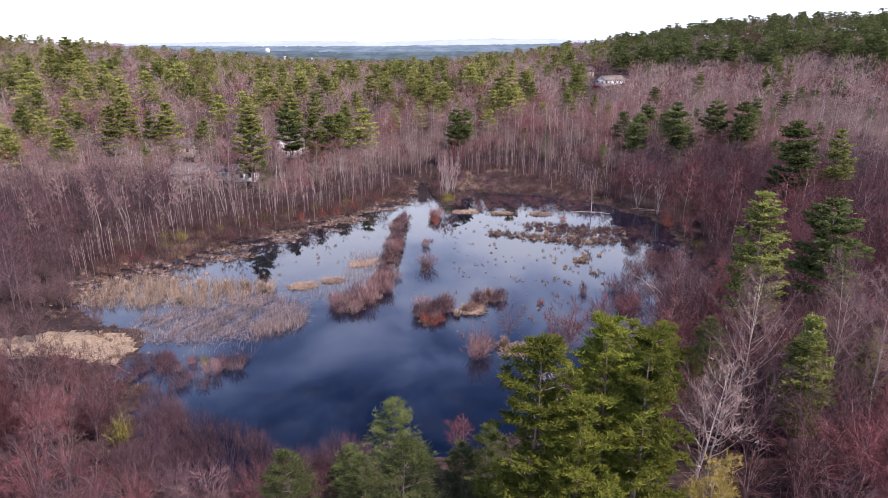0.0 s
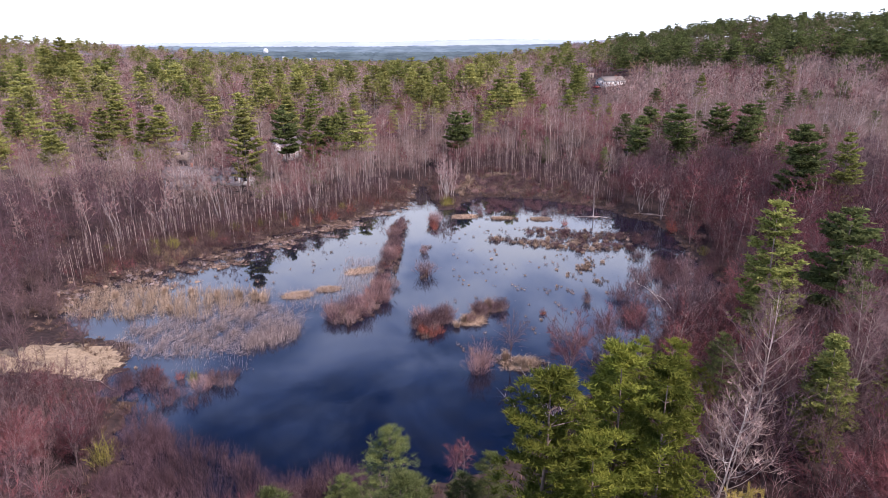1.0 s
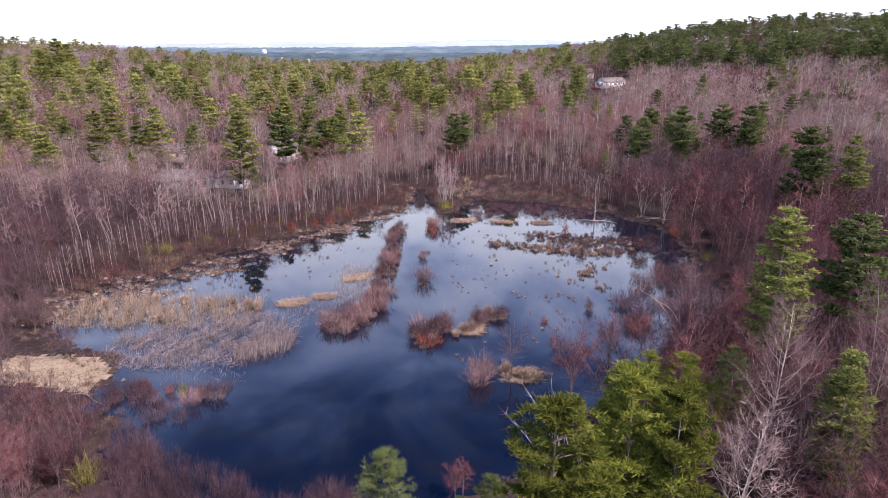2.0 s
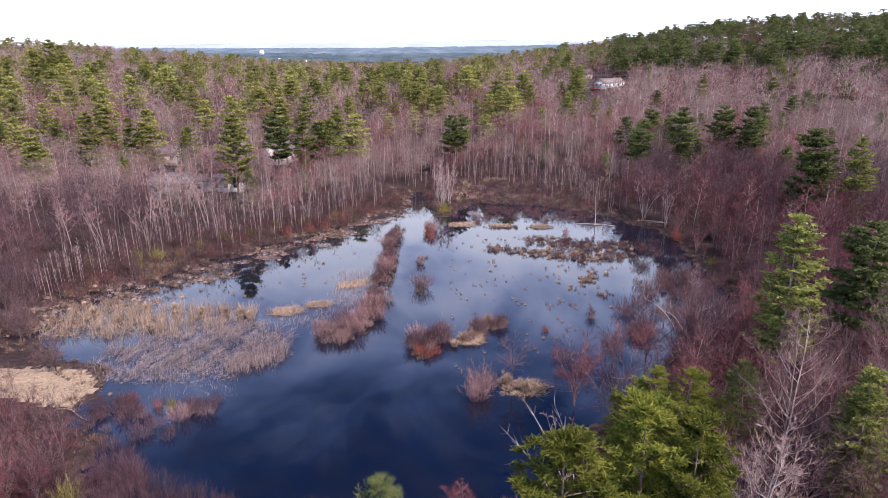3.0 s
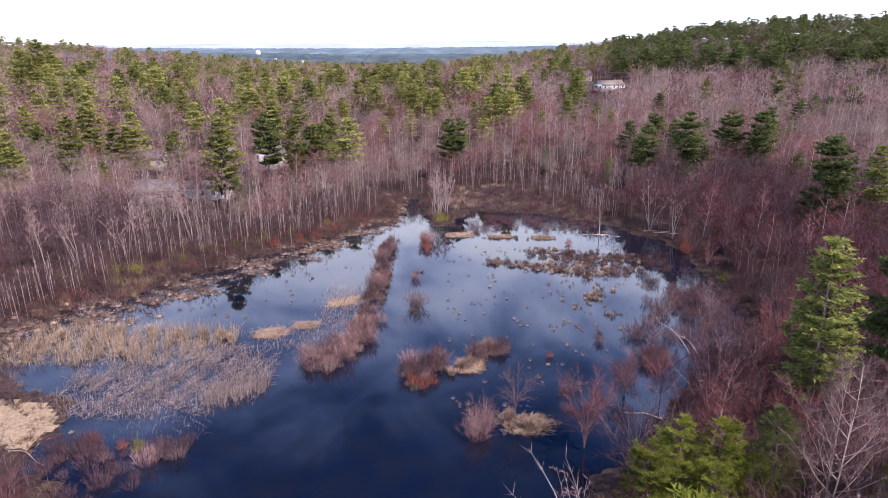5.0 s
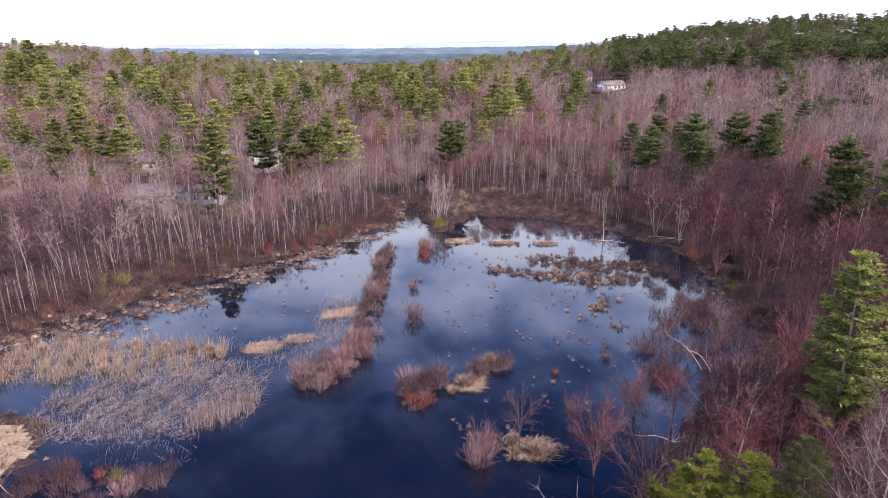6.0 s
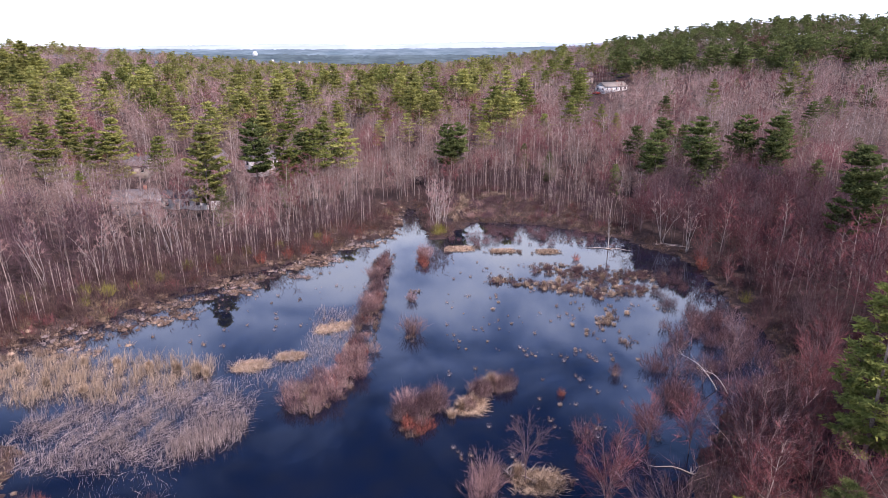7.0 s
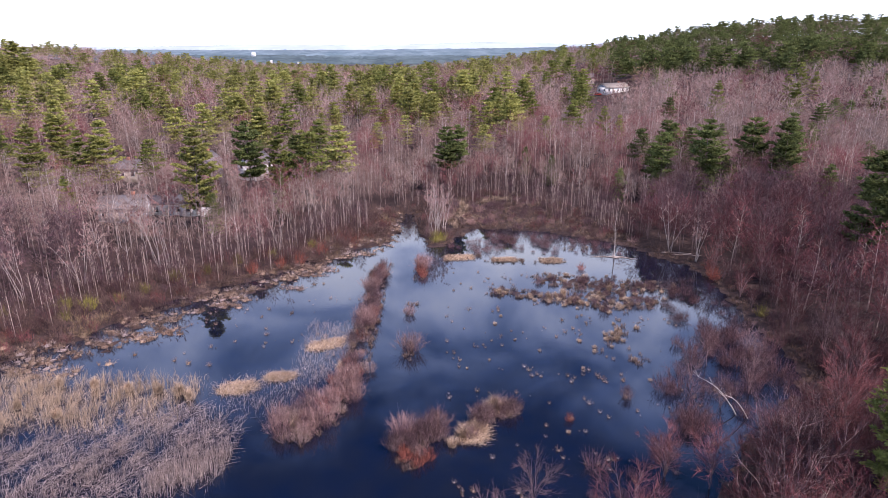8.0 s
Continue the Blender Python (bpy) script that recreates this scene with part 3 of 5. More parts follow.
def pine(rng, h, spread=0.21, first=0.18, whorls=17, arms=6, tufts=6, needles=9, size=0.55, ragged=0.3, needle_w=0.11, dome=0.6, flat=0.4):
    """A white pine h high: (trunk, boughs, needles). Flat, layered boughs with upturned tufts."""
    ts = np.linspace(0, 1, 6)
    sway = np.cumsum(rng.normal(size=(6, 2)) * 0.006 * h, 0)
    sway[0] = 0
    pts = np.stack([sway[:, 0], sway[:, 1], -0.3 + h * ts], 1)
    trunk = tube(pts, 0.0125 * h * (1 - 0.94 * ts), 7)
    ba, bb, br, na, nb = [], [], [], [], []
    for i in range(whorls):
        t = first + (0.985 - first) * ((i + 0.3 * rng.uniform(-1, 1)) / (whorls - 1))
        t = min(max(t, first), 0.985)
        p = np.array([np.interp(t, ts, pts[:, j]) for j in range(3)])
        body = (1 - (t - first) / (1 - first)) ** dome
        low = min(1.0, 0.55 + 2.0 * (t - first))
        for j in range(arms):
            if rng.uniform() < ragged * 0.5:
                continue
            az = rng.uniform(0, 6.28)
            ln = h * spread * (body * low + 0.06) * rng.uniform(1 - ragged, 1.12)
            d = np.array([np.cos(az), np.sin(az), 0.08 + 0.45 * t])
            end = p + d * ln
            ba.append(p), bb.append(end), br.append(0.0022 * h)
            k = max(1 if tufts < 4 else 3, int(tufts * (0.35 + body) + 0.5))
            side = np.array([-d[1], d[0], 0])
            for _ in range(k):
                u = rng.uniform(0.3, 1.05)
                c = p + d * ln * u + side * rng.normal() * ln * 0.22 + np.array([0, 0, rng.uniform(-0.02, 0.12) * size + 0.1 * ln * u * u])
                for _ in range(needles):
                    g = rng.normal(size=3) * (1, 1, flat) + d * 0.7 * np.array((1, 1, flat)) + (0, 0, 0.85 * flat)
                    g /= np.linalg.norm(g)
                    o = c + rng.normal(size=3) * size * (0.34, 0.34, 0.12)
                    na.append(o), nb.append(o + g * size * rng.uniform(0.6, 1.1))
    top = pts[-1]
    for _ in range(needles * 3):
        g = rng.normal(size=3) * (0.6, 0.6, 0.5) + (0, 0, 0.8)
        na.append(top - (0, 0, rng.uniform(0, 0.05 * h))), nb.append(top + g / np.linalg.norm(g) * size)
    return trunk, spikes(ba, bb, np.array(br)), blades(na, nb, needle_w * size / 0.55, rng, level=0.6)


def shrub(rng, r, h, stems=60, twigs=4, w=0.03, spread=1.0):
    """A many-stemmed bush: (stems, twigs)."""
    az, q = rng.uniform(0, 6.28, stems), np.sqrt(rng.uniform(0, 1, stems))
    a = np.stack([np.cos(az) * q * r * 0.5, np.sin(az) * q * r * 0.5, np.full(stems, -0.15)], 1)
    b = np.stack([np.cos(az) * q * r * spread, np.sin(az) * q * r * spread, h * (1 - 0.45 * q ** 2) * rng.uniform(0.7, 1.05, stems)], 1)
    b += rng.normal(size=b.shape) * r * 0.12
    i = np.repeat(np.arange(stems), twigs)
    u = rng.uniform(0.4, 0.95, len(i))[:, None]
    ta = a[i] + (b[i] - a[i]) * u
    g = (b - a)[i] * 0.25 + rng.normal(size=(len(i), 3)) * h * 0.14 + (0, 0, 0.08 * h)
    return spikes(a, b, w * 0.6), blades(ta, ta + g, w, rng)


def tussock(rng, r, h, n=90, w=0.035):
    """A tuft of dry grass: a low hummock under arching blades."""
    az, q = rng.uniform(0, 6.28, n), np.sqrt(rng.uniform(0, 1, n))
    c = np.stack([np.cos(az), np.sin(az), 0 * az], 1)
    a = c * (q * r * 0.55)[:, None] + (0, 0, -0.05)
    b = c * (r * (0.35 + 0.75 * q) * rng.uniform(0.6, 1.3, n))[:, None] + np.stack([0 * q, 0 * q, h * (1.15 - 0.6 * q) * rng.uniform(0.45, 1.25, n)], 1)
    up = np.stack([c[:, 0] * 0.1, c[:, 1] * 0.1, np.full(n, -0.22)], 1) * h
    ring = np.linspace(0, 6.28, 9)[:-1]
    hv = [(0, 0, h * 0.2)] + [(np.cos(t) * r * 0.25, np.sin(t) * r * 0.25, h * 0.15) for t in ring]
    hv += [(np.cos(t) * r * (0.42 + 0.1 * np.sin(3 * t)), np.sin(t) * r * 0.4, -0.15) for t in ring]
    hf = [(0, 1 + k, 1 + (k + 1) % 8) for k in range(8)]
    for k in range(8):
        m = (k + 1) % 8
        hf += [(1 + k, 9 + k, 9 + m), (1 + k, 9 + m, 1 + m)]
    return (np.array(hv), np.array(hf)), blades(a, b, w, rng, up)


FIRST = {}
FINE = ("branchwork", "twig_crown", "bough_frame", "needle_crown", "stem_clump", "grass_crown")


def set_thing(key, maker, x, y, size=1.0, spin=None, z=None, label="", group=""):
    """Stand a thing on the ground: made the first time, copied after that."""
    z = ground_at(x, y) if z is None else z
    spin = random.uniform(0, 360) if spin is None else spin
    if key not in FIRST:
        FIRST[key] = maker()
        ob = FIRST[key]
        ob.matrix_basis = pose(x, y, z, 0, 0, spin) @ Matrix.Diagonal((size, size, size, 1))
    else:
        s = size / FIRST[key].scale[0]
        ob = copy_thing(FIRST[key], pose(x, y, z, 0, 0, spin) @ Matrix.Diagonal((s, s, s * random.uniform(0.94, 1.06), 1)))
    return tagged(ob, label, group=group)


def tree_thing(name, pieces, mats, parts, label, category="tree", group=""):
    root = tagged(new(name), label, category, group)
    for piece, m, p in zip(pieces, mats, parts):
        ob = part(p, piece, M[m], root, smooth=(p == "trunk"))
        if p in FINE:
            tagged(ob, kind="stuff")
    return root


def maker_bare(seed, h, bark, twig, label, group, **k):
    return lambda: tree_thing("bare_tree", bare_tree(np.random.RandomState(seed), h, **k), (bark, bark, twig), ("trunk", "branchwork", "twig_crown"), label, group=group)


def maker_fan(seed, h, bark, twig, label, group, **k):
    return lambda: tree_thing("bare_tree", fan_tree(np.random.RandomState(seed), h, **k), (bark, bark, twig), ("trunk", "branchwork", "twig_crown"), label, group=group)


def maker_pine(seed, h, needle, label, group, **k):
    return lambda: tree_thing("pine_tree", pine(np.random.RandomState(seed), h, **k), ("bark_brown", "bark_brown", needle), ("trunk", "bough_frame", "needle_crown"), label, group=group)


def maker_shrub(seed, r, h, stem, twig, label, group, name="shrub", **k):
    return lambda: tree_thing(name, shrub(np.random.RandomState(seed), r, h, **k), (stem, twig), ("stem_clump", "twig_crown"), label, "shrub", group)


def maker_tussock(seed, r, h, mat, label, group, **k):
    return lambda: tree_thing("grass_tussock", tussock(np.random.RandomState(seed), r, h, **k), ("sedge", mat), ("hummock", "grass_crown"), label, "grass tuft", group)


# ---- houses ----
def gable(w, d, z0, rise, over=0.4, thick=0.18):
    """Two roof slabs over a plan w by d, ridge along x."""
    out = []
    for s in (-1, 1):
        y1, zt = s * (d / 2 + over), z0 - over * rise / (d / 2)
        v = np.array([(x, y, z + t) for t in (0, thick) for x, y, z in ((-w / 2 - over, y1, zt), (w / 2 + over, y1, zt), (w / 2 + over, 0, z0 + rise), (-w / 2 - over, 0, z0 + rise))])
        q = [(0, 3, 2, 1), (4, 5, 6, 7), (0, 1, 5, 4), (1, 2, 6, 5), (2, 3, 7, 6), (3, 0, 4, 7)]
        out.append((v, np.array([t for a, b, c, e in q for t in ((a, b, c), (a, c, e))])))
    return join(out)


def house(x, y, turn, w, d, h, rise, wall, roof, label, z=None, rows=1, cols=4, chimney=True):
    z = ground_at(x, y) if z is None else z
    root = tagged(new("house"), label, "house", "houses among the trees")
    root.matrix_basis = pose(x, y, z, 0, 0, turn)
    body = join([box(-w / 2, w / 2, -d / 2, d / 2, -1.5, h)])
    ends = []
    for s in (-1, 1):
        e = s * w / 2
        ends.append((np.array([(e, -d / 2, h), (e, d / 2, h), (e, 0, h + rise * 0.97), (e - s * 0.2, -d / 2, h), (e - s * 0.2, d / 2, h), (e - s * 0.2, 0, h + rise * 0.97)]),
                     np.array([(0, 1, 2), (3, 5, 4), (0, 2, 5), (0, 5, 3), (1, 4, 5), (1, 5, 2)])))
    part("wall", join([body, *ends]), M[wall], root)
    part("roof", gable(w, d, h, rise), M[roof], root)
    if chimney:
        part("chimney", box(w * 0.2, w * 0.2 + 0.7, -0.35, 0.35, h + rise * 0.4, h + rise + 0.9), M["brick"], root)
    for side in (-1, 1):
        for r in range(rows):
            for c in range(cols):
                cx = -w / 2 + w * (c + 0.5) / cols
                cz = 1.0 + r * 2.7
                if r == 0 and c == 1 and side == -1:
                    part("door", box(cx - 0.5, cx + 0.5, -d / 2 - 0.06, -d / 2 + 0.02, 0.1, 2.15), M["tan_paint"], root)
                    continue
                y0 = side * d / 2
                f = join([box(cx - 0.62, cx - 0.5, y0 - 0.05, y0 + 0.05, cz - 0.1, cz + 1.4), box(cx + 0.5, cx + 0.62, y0 - 0.05, y0 + 0.05, cz - 0.1, cz + 1.4),
                          box(cx - 0.5, cx + 0.5, y0 - 0.05, y0 + 0.05, cz - 0.1, cz), box(cx - 0.5, cx + 0.5, y0 - 0.05, y0 + 0.05, cz + 1.3, cz + 1.4)])
                win = part("window", f, M["white_paint"], root)
                part("pane", box(cx - 0.5, cx + 0.5, y0 - 0.03, y0 + 0.03, cz, cz + 1.3), M["pane"], win)
    for r in range(rows + 1):
        cz = 1.0 + r * 2.7
        if cz > h + rise - 1.8:
            continue
        for s in (-1, 1):
            for cy in ((-d / 4, d / 4) if cz < h - 1 else (0,)):
                e = s * w / 2
                win = part("window", join([box(e - 0.05, e + 0.05, cy - 0.6, cy + 0.6, cz - 0.1, cz), box(e - 0.05, e + 0.05, cy - 0.6, cy + 0.6, cz + 1.2, cz + 1.3),
                                           box(e - 0.05, e + 0.05, cy - 0.6, cy - 0.5, cz, cz + 1.2), box(e - 0.05, e + 0.05, cy + 0.5, cy + 0.6, cz, cz + 1.2)]), M["white_paint"], root)
                part("pane", box(e - 0.03, e + 0.03, cy - 0.5, cy + 0.5, cz, cz + 1.2), M["pane"], win)
    return root


HOUSES = [(-74, 180, 9), (-64, 190, 9), (-60, 245, 8), (-97, 228, 8), (-76, 244, 7), (104, 396, 14), (93, 389, 4), (96, 440, 9)]
house(-74, 181, 12, 10, 7.5, 3.0, 2.3, "grey_paint", "roof", "grey clapboard house with a grey shingle roof behind bare trees", rows=1)
house(-64, 190, 4, 13, 7, 3.1, 1.3, "white_paint", "roof", "low white house with a grey roof behind bare trees", rows=1, cols=5)
house(-60, 245, 62, 9, 7.5, 5.4, 3.0, "white_paint", "roof", "two-storey white house with a shingle roof among trees", rows=2, cols=3)
house(-97, 228, 8, 12, 8, 3.2, 2.2, "tan_paint", "roof", "tan house half hidden by pines", rows=1)
house(-76, 244, 80, 8, 7, 5.0, 2.8, "grey_paint", "roof", "small grey gabled house behind the pines", rows=2, cols=3)
house(104, 396, 28, 17, 8, 3.0, 2.2, "white_paint", "roof_tan", "long low white house on the wooded hillside", rows=1, cols=5)
house(96, 440, 5, 14, 8, 4.5, 2.4, "tan_paint", "roof", "tan house high on the wooded hillside", rows=1, cols=4)


def parked_car(x, y, turn):
    root = tagged(new("car"), "small red car parked beside the hillside house", "car")
    root.matrix_basis = pose(x, y, ground_at(x, y) + 0.02, 0, 0, turn)
    lower = box(-2.1, 2.1, -0.85, 0.85, 0.35, 0.95)
    lower[0][4:, 0] *= 0.96
    part("body", lower, M["car_red"], root)
    cabin = box(-1.5, 0.9, -0.78, 0.78, 0.95, 1.5)
    cabin[0][4:, 0] = cabin[0][4:, 0] * 0.7 - 0.1
    cabin[0][4:, 1] *= 0.85
    part("cabin", cabin, M["pane"], root, "dark glazed cabin")
    part("roof", box(-1.12, 0.5, -0.62, 0.62, 1.5, 1.55), M["car_red"], root)
    for wx in (-1.35, 1.35):
        for wy in (-0.85, 0.7):
            part("wheel", tube([(wx, wy, 0.33), (wx, wy + 0.15, 0.33)], [0.33, 0.33], 14), M["rubber"], root, "black rubber wheel")
    return root


parked_car(93.5, 389, 25)

# the water tower far off
tower = tagged(new("water_tower"), "white water tower standing over far woods", "water tower")
tower.matrix_basis = pose(-653, 2440, 0)
ring = np.linspace(0, np.pi, 9)
part("tank", tube([(0, 0, 36 - 10 * np.cos(t)) for t in ring], [0.5 + 9.0 * np.sin(t) for t in ring], 16), M["tank"], tower, smooth=True)
part("column", tube([(0, 0, -15), (0, 0, 10), (0, 0, 27)], [3.5, 2.5, 3.5], 12), M["tank"], tower, smooth=True)


# ---- the marsh ----
rngm = np.random.RandomState(11)


def inside_poly(px, py, poly):
    inside = np.zeros(np.shape(px), bool)
    poly = np.array(poly, float)
    for (ax, ay), (bx, by) in zip(poly, np.roll(poly, -1, 0)):
        cross = (ay > py) != (by > py)
        inside ^= cross & (px < ax + (py - ay) * (bx - ax) / (by - ay + 1e-12))
    return inside


def points_in(poly, n, rng, patch=0.0, scale=4.0, seed=1, rag=0.7):
    """n points in a polygon; patch thins them out in places."""
    poly = np.array(poly, float)
    lo, hi = poly.min(0), poly.max(0)
    got = np.zeros((0, 2))
    while len(got) < n:
        p = rng.uniform(lo, hi, (n * 2, 2))
        jit = p + rng.normal(size=p.shape) * rag
        ok = inside_poly(jit[:, 0], jit[:, 1], poly) & (rough(p[:, 0], p[:, 1], scale, seed) > rng.uniform(-1.2, 0.2, len(p)) * (patch < 2) + patch - 1.0)
        got = np.concatenate([got, p[ok]])
    return got[:n]


def bed(points, h0, h1, lean, w, rng, wind=(0.4, 0.1)):
    """Reeds rooted at points, some upright and some fallen over."""
    n = len(points)
    h = rng.uniform(h0, h1, n)
    a = np.stack([points[:, 0], points[:, 1], np.full(n, -0.05)], 1)
    t = rng.normal(size=(n, 2)) * lean + np.array(wind) * lean
    b = a + np.stack([t[:, 0] * h, t[:, 1] * h, h / np.sqrt(1 + (t ** 2).sum(1))], 1)
    return blades(a, b, w, rng, np.stack([0 * h, 0 * h, -0.12 * h], 1))


STRAW_BED = [(-63, 109), (-54, 111), (-46, 109.5), (-40, 109), (-35, 108), (-31, 107.5), (-30.5, 103), (-36, 101), (-44, 98.5), (-52, 97), (-61, 99)]
GREY_BED = [(-47, 87), (-50, 94), (-42, 97), (-36, 103), (-28, 103), (-24, 97), (-22.5, 90.5), (-28, 87), (-34, 85), (-39, 83.5)]
stuff("straw_reed_bed", join([bed(points_in(STRAW_BED, 5200, rngm, 1.8, 4.0, 3, 2.2), 0.9, 2.1, 0.26, 0.032, rngm), bed(points_in(STRAW_BED, 4200, rngm, 1.6, 2.6, 8, 2.2), 0.3, 0.9, 0.8, 0.03, rngm)]), M["straw"], "pale straw-coloured reed bed standing in shallow water", "reeds")
stuff("grey_reed_bed", join([bed(points_in(GREY_BED, 6000, rngm, 1.75, 3.4, 1, 1.8), 0.4, 1.1, 1.0, 0.03, rngm, (0.9, 0.2)),
                             bed(points_in(GREY_BED, 3200, rngm, 1.8, 4.4, 4, 1.8), 0.7, 1.5, 0.22, 0.028, rngm),
                             bed(points_in([(-30, 88.5), (-27, 92), (-23, 95), (-22, 91), (-25, 88), (-29, 86)], 1500, rngm, 1.0, 2.0), 0.9, 1.9, 0.16, 0.03, rngm)]), M["reed"], "grey weathered reeds, many of them bent into the water", "reeds")
stuff("sparse_reeds", join([bed(points_in([(-31, 108), (-20, 112), (-13, 112), (-16, 99), (-24, 102)], 1500, rngm, 0.9), 0.4, 1.1, 0.4, 0.022, rngm),
                            bed(points_in([(-20, 128), (-12, 128), (-12, 108), (-19, 110)], 1700, rngm, 0.9), 0.5, 1.2, 0.35, 0.022, rngm),
                            bed(points_in([(-36, 85), (-28, 87), (-26, 79), (-38, 79)], 160, rngm, 0.8), 0.4, 1.1, 0.5, 0.022, rngm)]), M["reed"], "thin grey reeds scattered over shallow water", "reeds")
for poly in ([(-28.5, 106.5), (-25.5, 109), (-23.5, 108), (-26, 105.5)], [(-23, 109.5), (-21, 111), (-19, 110.2), (-21, 109)],
             [(-19, 119), (-14, 122), (-13.5, 120.5), (-18, 117.5)], [(5, 186), (12, 188), (13, 203), (7, 206)], [(15, 206), (22, 208), (21, 211), (15, 210)], [(2.5, 159), (9, 160), (9, 163), (3, 162)], [(13, 158), (18, 158), (17.5, 160.5), (13, 160)], [(23, 156.8), (27.5, 157), (27, 160), (23.5, 159.5)],
             [(8, 81), (10, 83.5), (13.5, 82.5), (12, 79.5)], [(2.8, 94), (5, 98.5), (6.5, 97.5), (4.5, 94)], [(6.5, 100), (8, 103), (9.5, 102), (8.5, 99.5)]):
    mp = points_in(poly, 2200, rngm, 0.6, 1.5)
    mv, mf = bed(mp, 0.25, 0.7, 1.1, 0.04, rngm)
    mv[:, 2] += np.repeat(np.maximum(land(mp[:, 0], mp[:, 1]), 0), 5)
    stuff("matted_straw", (mv, mf), M["straw"], "flattened mat of pale dry straw", "dry grass")
# the dry grass point on the western shore
SAND = [(-66, 83), (-60, 87), (-54, 88), (-48.5, 86.5), (-44.6, 82.5), (-46, 77.5), (-53, 79), (-60, 77.5)]
bx, by = np.meshgrid(np.arange(-67, -43, 0.8), np.arange(76, 91, 0.8))
okc = inside_poly(bx + 0.4 + 0.5 * rough(bx, by, 3, 6), by + 0.4 + 0.5 * rough(bx, by, 3, 7), SAND)
bi = np.array([(r * bx.shape[1] + c) for r in range(bx.shape[0] - 1) for c in range(bx.shape[1] - 1) if okc[r, c]])
bw = bx.shape[1]
bank = (np.stack([bx, by, np.maximum(land(bx, by), 0.02) + 0.08 + 0.05 * rough(bx, by, 2, 3)], 2).reshape(-1, 3),
        np.concatenate([np.stack([bi, bi + 1, bi + bw + 1], 1), np.stack([bi, bi + bw + 1, bi + bw], 1)]))
tagged(new("grass_bank", mesh_of("grass_bank", bank, M["bank"], True)), "low bank of matted pale dry grass", "ground", kind="structure")
sp = points_in(SAND, 5000, rngm)
sv, sf = bed(sp, 0.15, 0.4, 1.6, 0.06, rngm)
sv[:, 2] += np.repeat(np.maximum(land(sp[:, 0], sp[:, 1]), 0.0), 5)
stuff("dry_grass_point", (sv, sf), M["bank"], "pale dry grass on a low point of land", "dry grass")
# sedge and dead grass along the boggy bank and on the islands
edge = rngm.uniform((-70, 50), (62, 205), (60000, 2))
ed = pond_dist(edge[:, 0], edge[:, 1])
west = (edge[:, 0] < -14) & (edge[:, 1] > 100)
keep = (ed > np.where(west, -5.5, -2.0)) & (ed < np.where(west, 11, 3.5)) & (rough(edge[:, 0], edge[:, 1], 5, 8) > rngm.uniform(-0.7, 0.9, len(ed)))
edge = edge[keep]
edge = edge[land(edge[:, 0], edge[:, 1]) > -0.15][:1500]
tz = np.maximum(land(edge[:, 0], edge[:, 1]), -0.02)
hump, tuft = tussock(np.random.RandomState(2), 1.0, 1.0, 20, 0.06)
stuff("sedge_bank", scatter(tuft, np.column_stack([edge, tz]), rngm.uniform(0.35, 0.8, len(edge)), rngm.uniform(0, 6.28, len(edge)), rngm.uniform(0.4, 0.9, len(edge))), M["sedge"],
      "brown sedge tufts along the boggy bank", "sedge")
# hummocks of sedge and dead grass, with black water between them
hum = rngm.uniform((-84, 98), (-8, 206), (30000, 2))
hd = pond_dist(hum[:, 0], hum[:, 1])
hum = hum[(hd > -6.5) & (hd < 10) & (rough(hum[:, 0], hum[:, 1], 6.5, 51) > 0.75 * np.abs(hd - 1.5) / 8 - 0.2 + rngm.uniform(-0.3, 0.3, len(hd)))]
fine_tuft = tussock(np.random.RandomState(3), 1.0, 0.8, 26, 0.04)[1]
mound = join([hump, fine_tuft])
tone = rngm.uniform(size=len(hum)) + 0.35 * rough(hum[:, 0], hum[:, 1], 9, 53)
for name, sel, mat, label in (("pale_hummocks", tone < 0.3, "reed", "pale dead-grass hummocks in black bog water"), ("brown_hummocks", (tone >= 0.3) & (tone < 0.6), "meadow", "tan and brown sedge hummocks in black bog water"), ("dark_hummocks", tone >= 0.6, "sedge", "dark brown sedge hummocks in black bog water")):
    hp_ = hum[sel][:{"reed": 300, "meadow": 380, "sedge": 760}[mat]]
    stuff(name, scatter(mound, np.column_stack([hp_, np.maximum(land(hp_[:, 0], hp_[:, 1]), 0.0)]), rngm.uniform(0.3, 0.95, len(hp_)), rngm.uniform(0, 6.28, len(hp_)), 0.35 + 1.3 * rngm.uniform(0, 1, len(hp_)) ** 2), M[mat], label, "sedge")
isl = rngm.uniform((-20, 80), (48, 170), (90000, 2))
isl = isl[(island_dist(isl[:, 0], isl[:, 1]) < 0.5) & (pond_dist(isl[:, 0], isl[:, 1]) < 0)][:900]
stuff("island_sedge", scatter(tuft, np.column_stack([isl, np.maximum(land(isl[:, 0], isl[:, 1]), 0)]), rngm.uniform(0.35, 0.8, len(isl)), rngm.uniform(0, 6.28, len(isl)), rngm.uniform(0.4, 0.8, len(isl))), M["sedge"],
      "brown sedge covering low islands in the pond", "sedge")

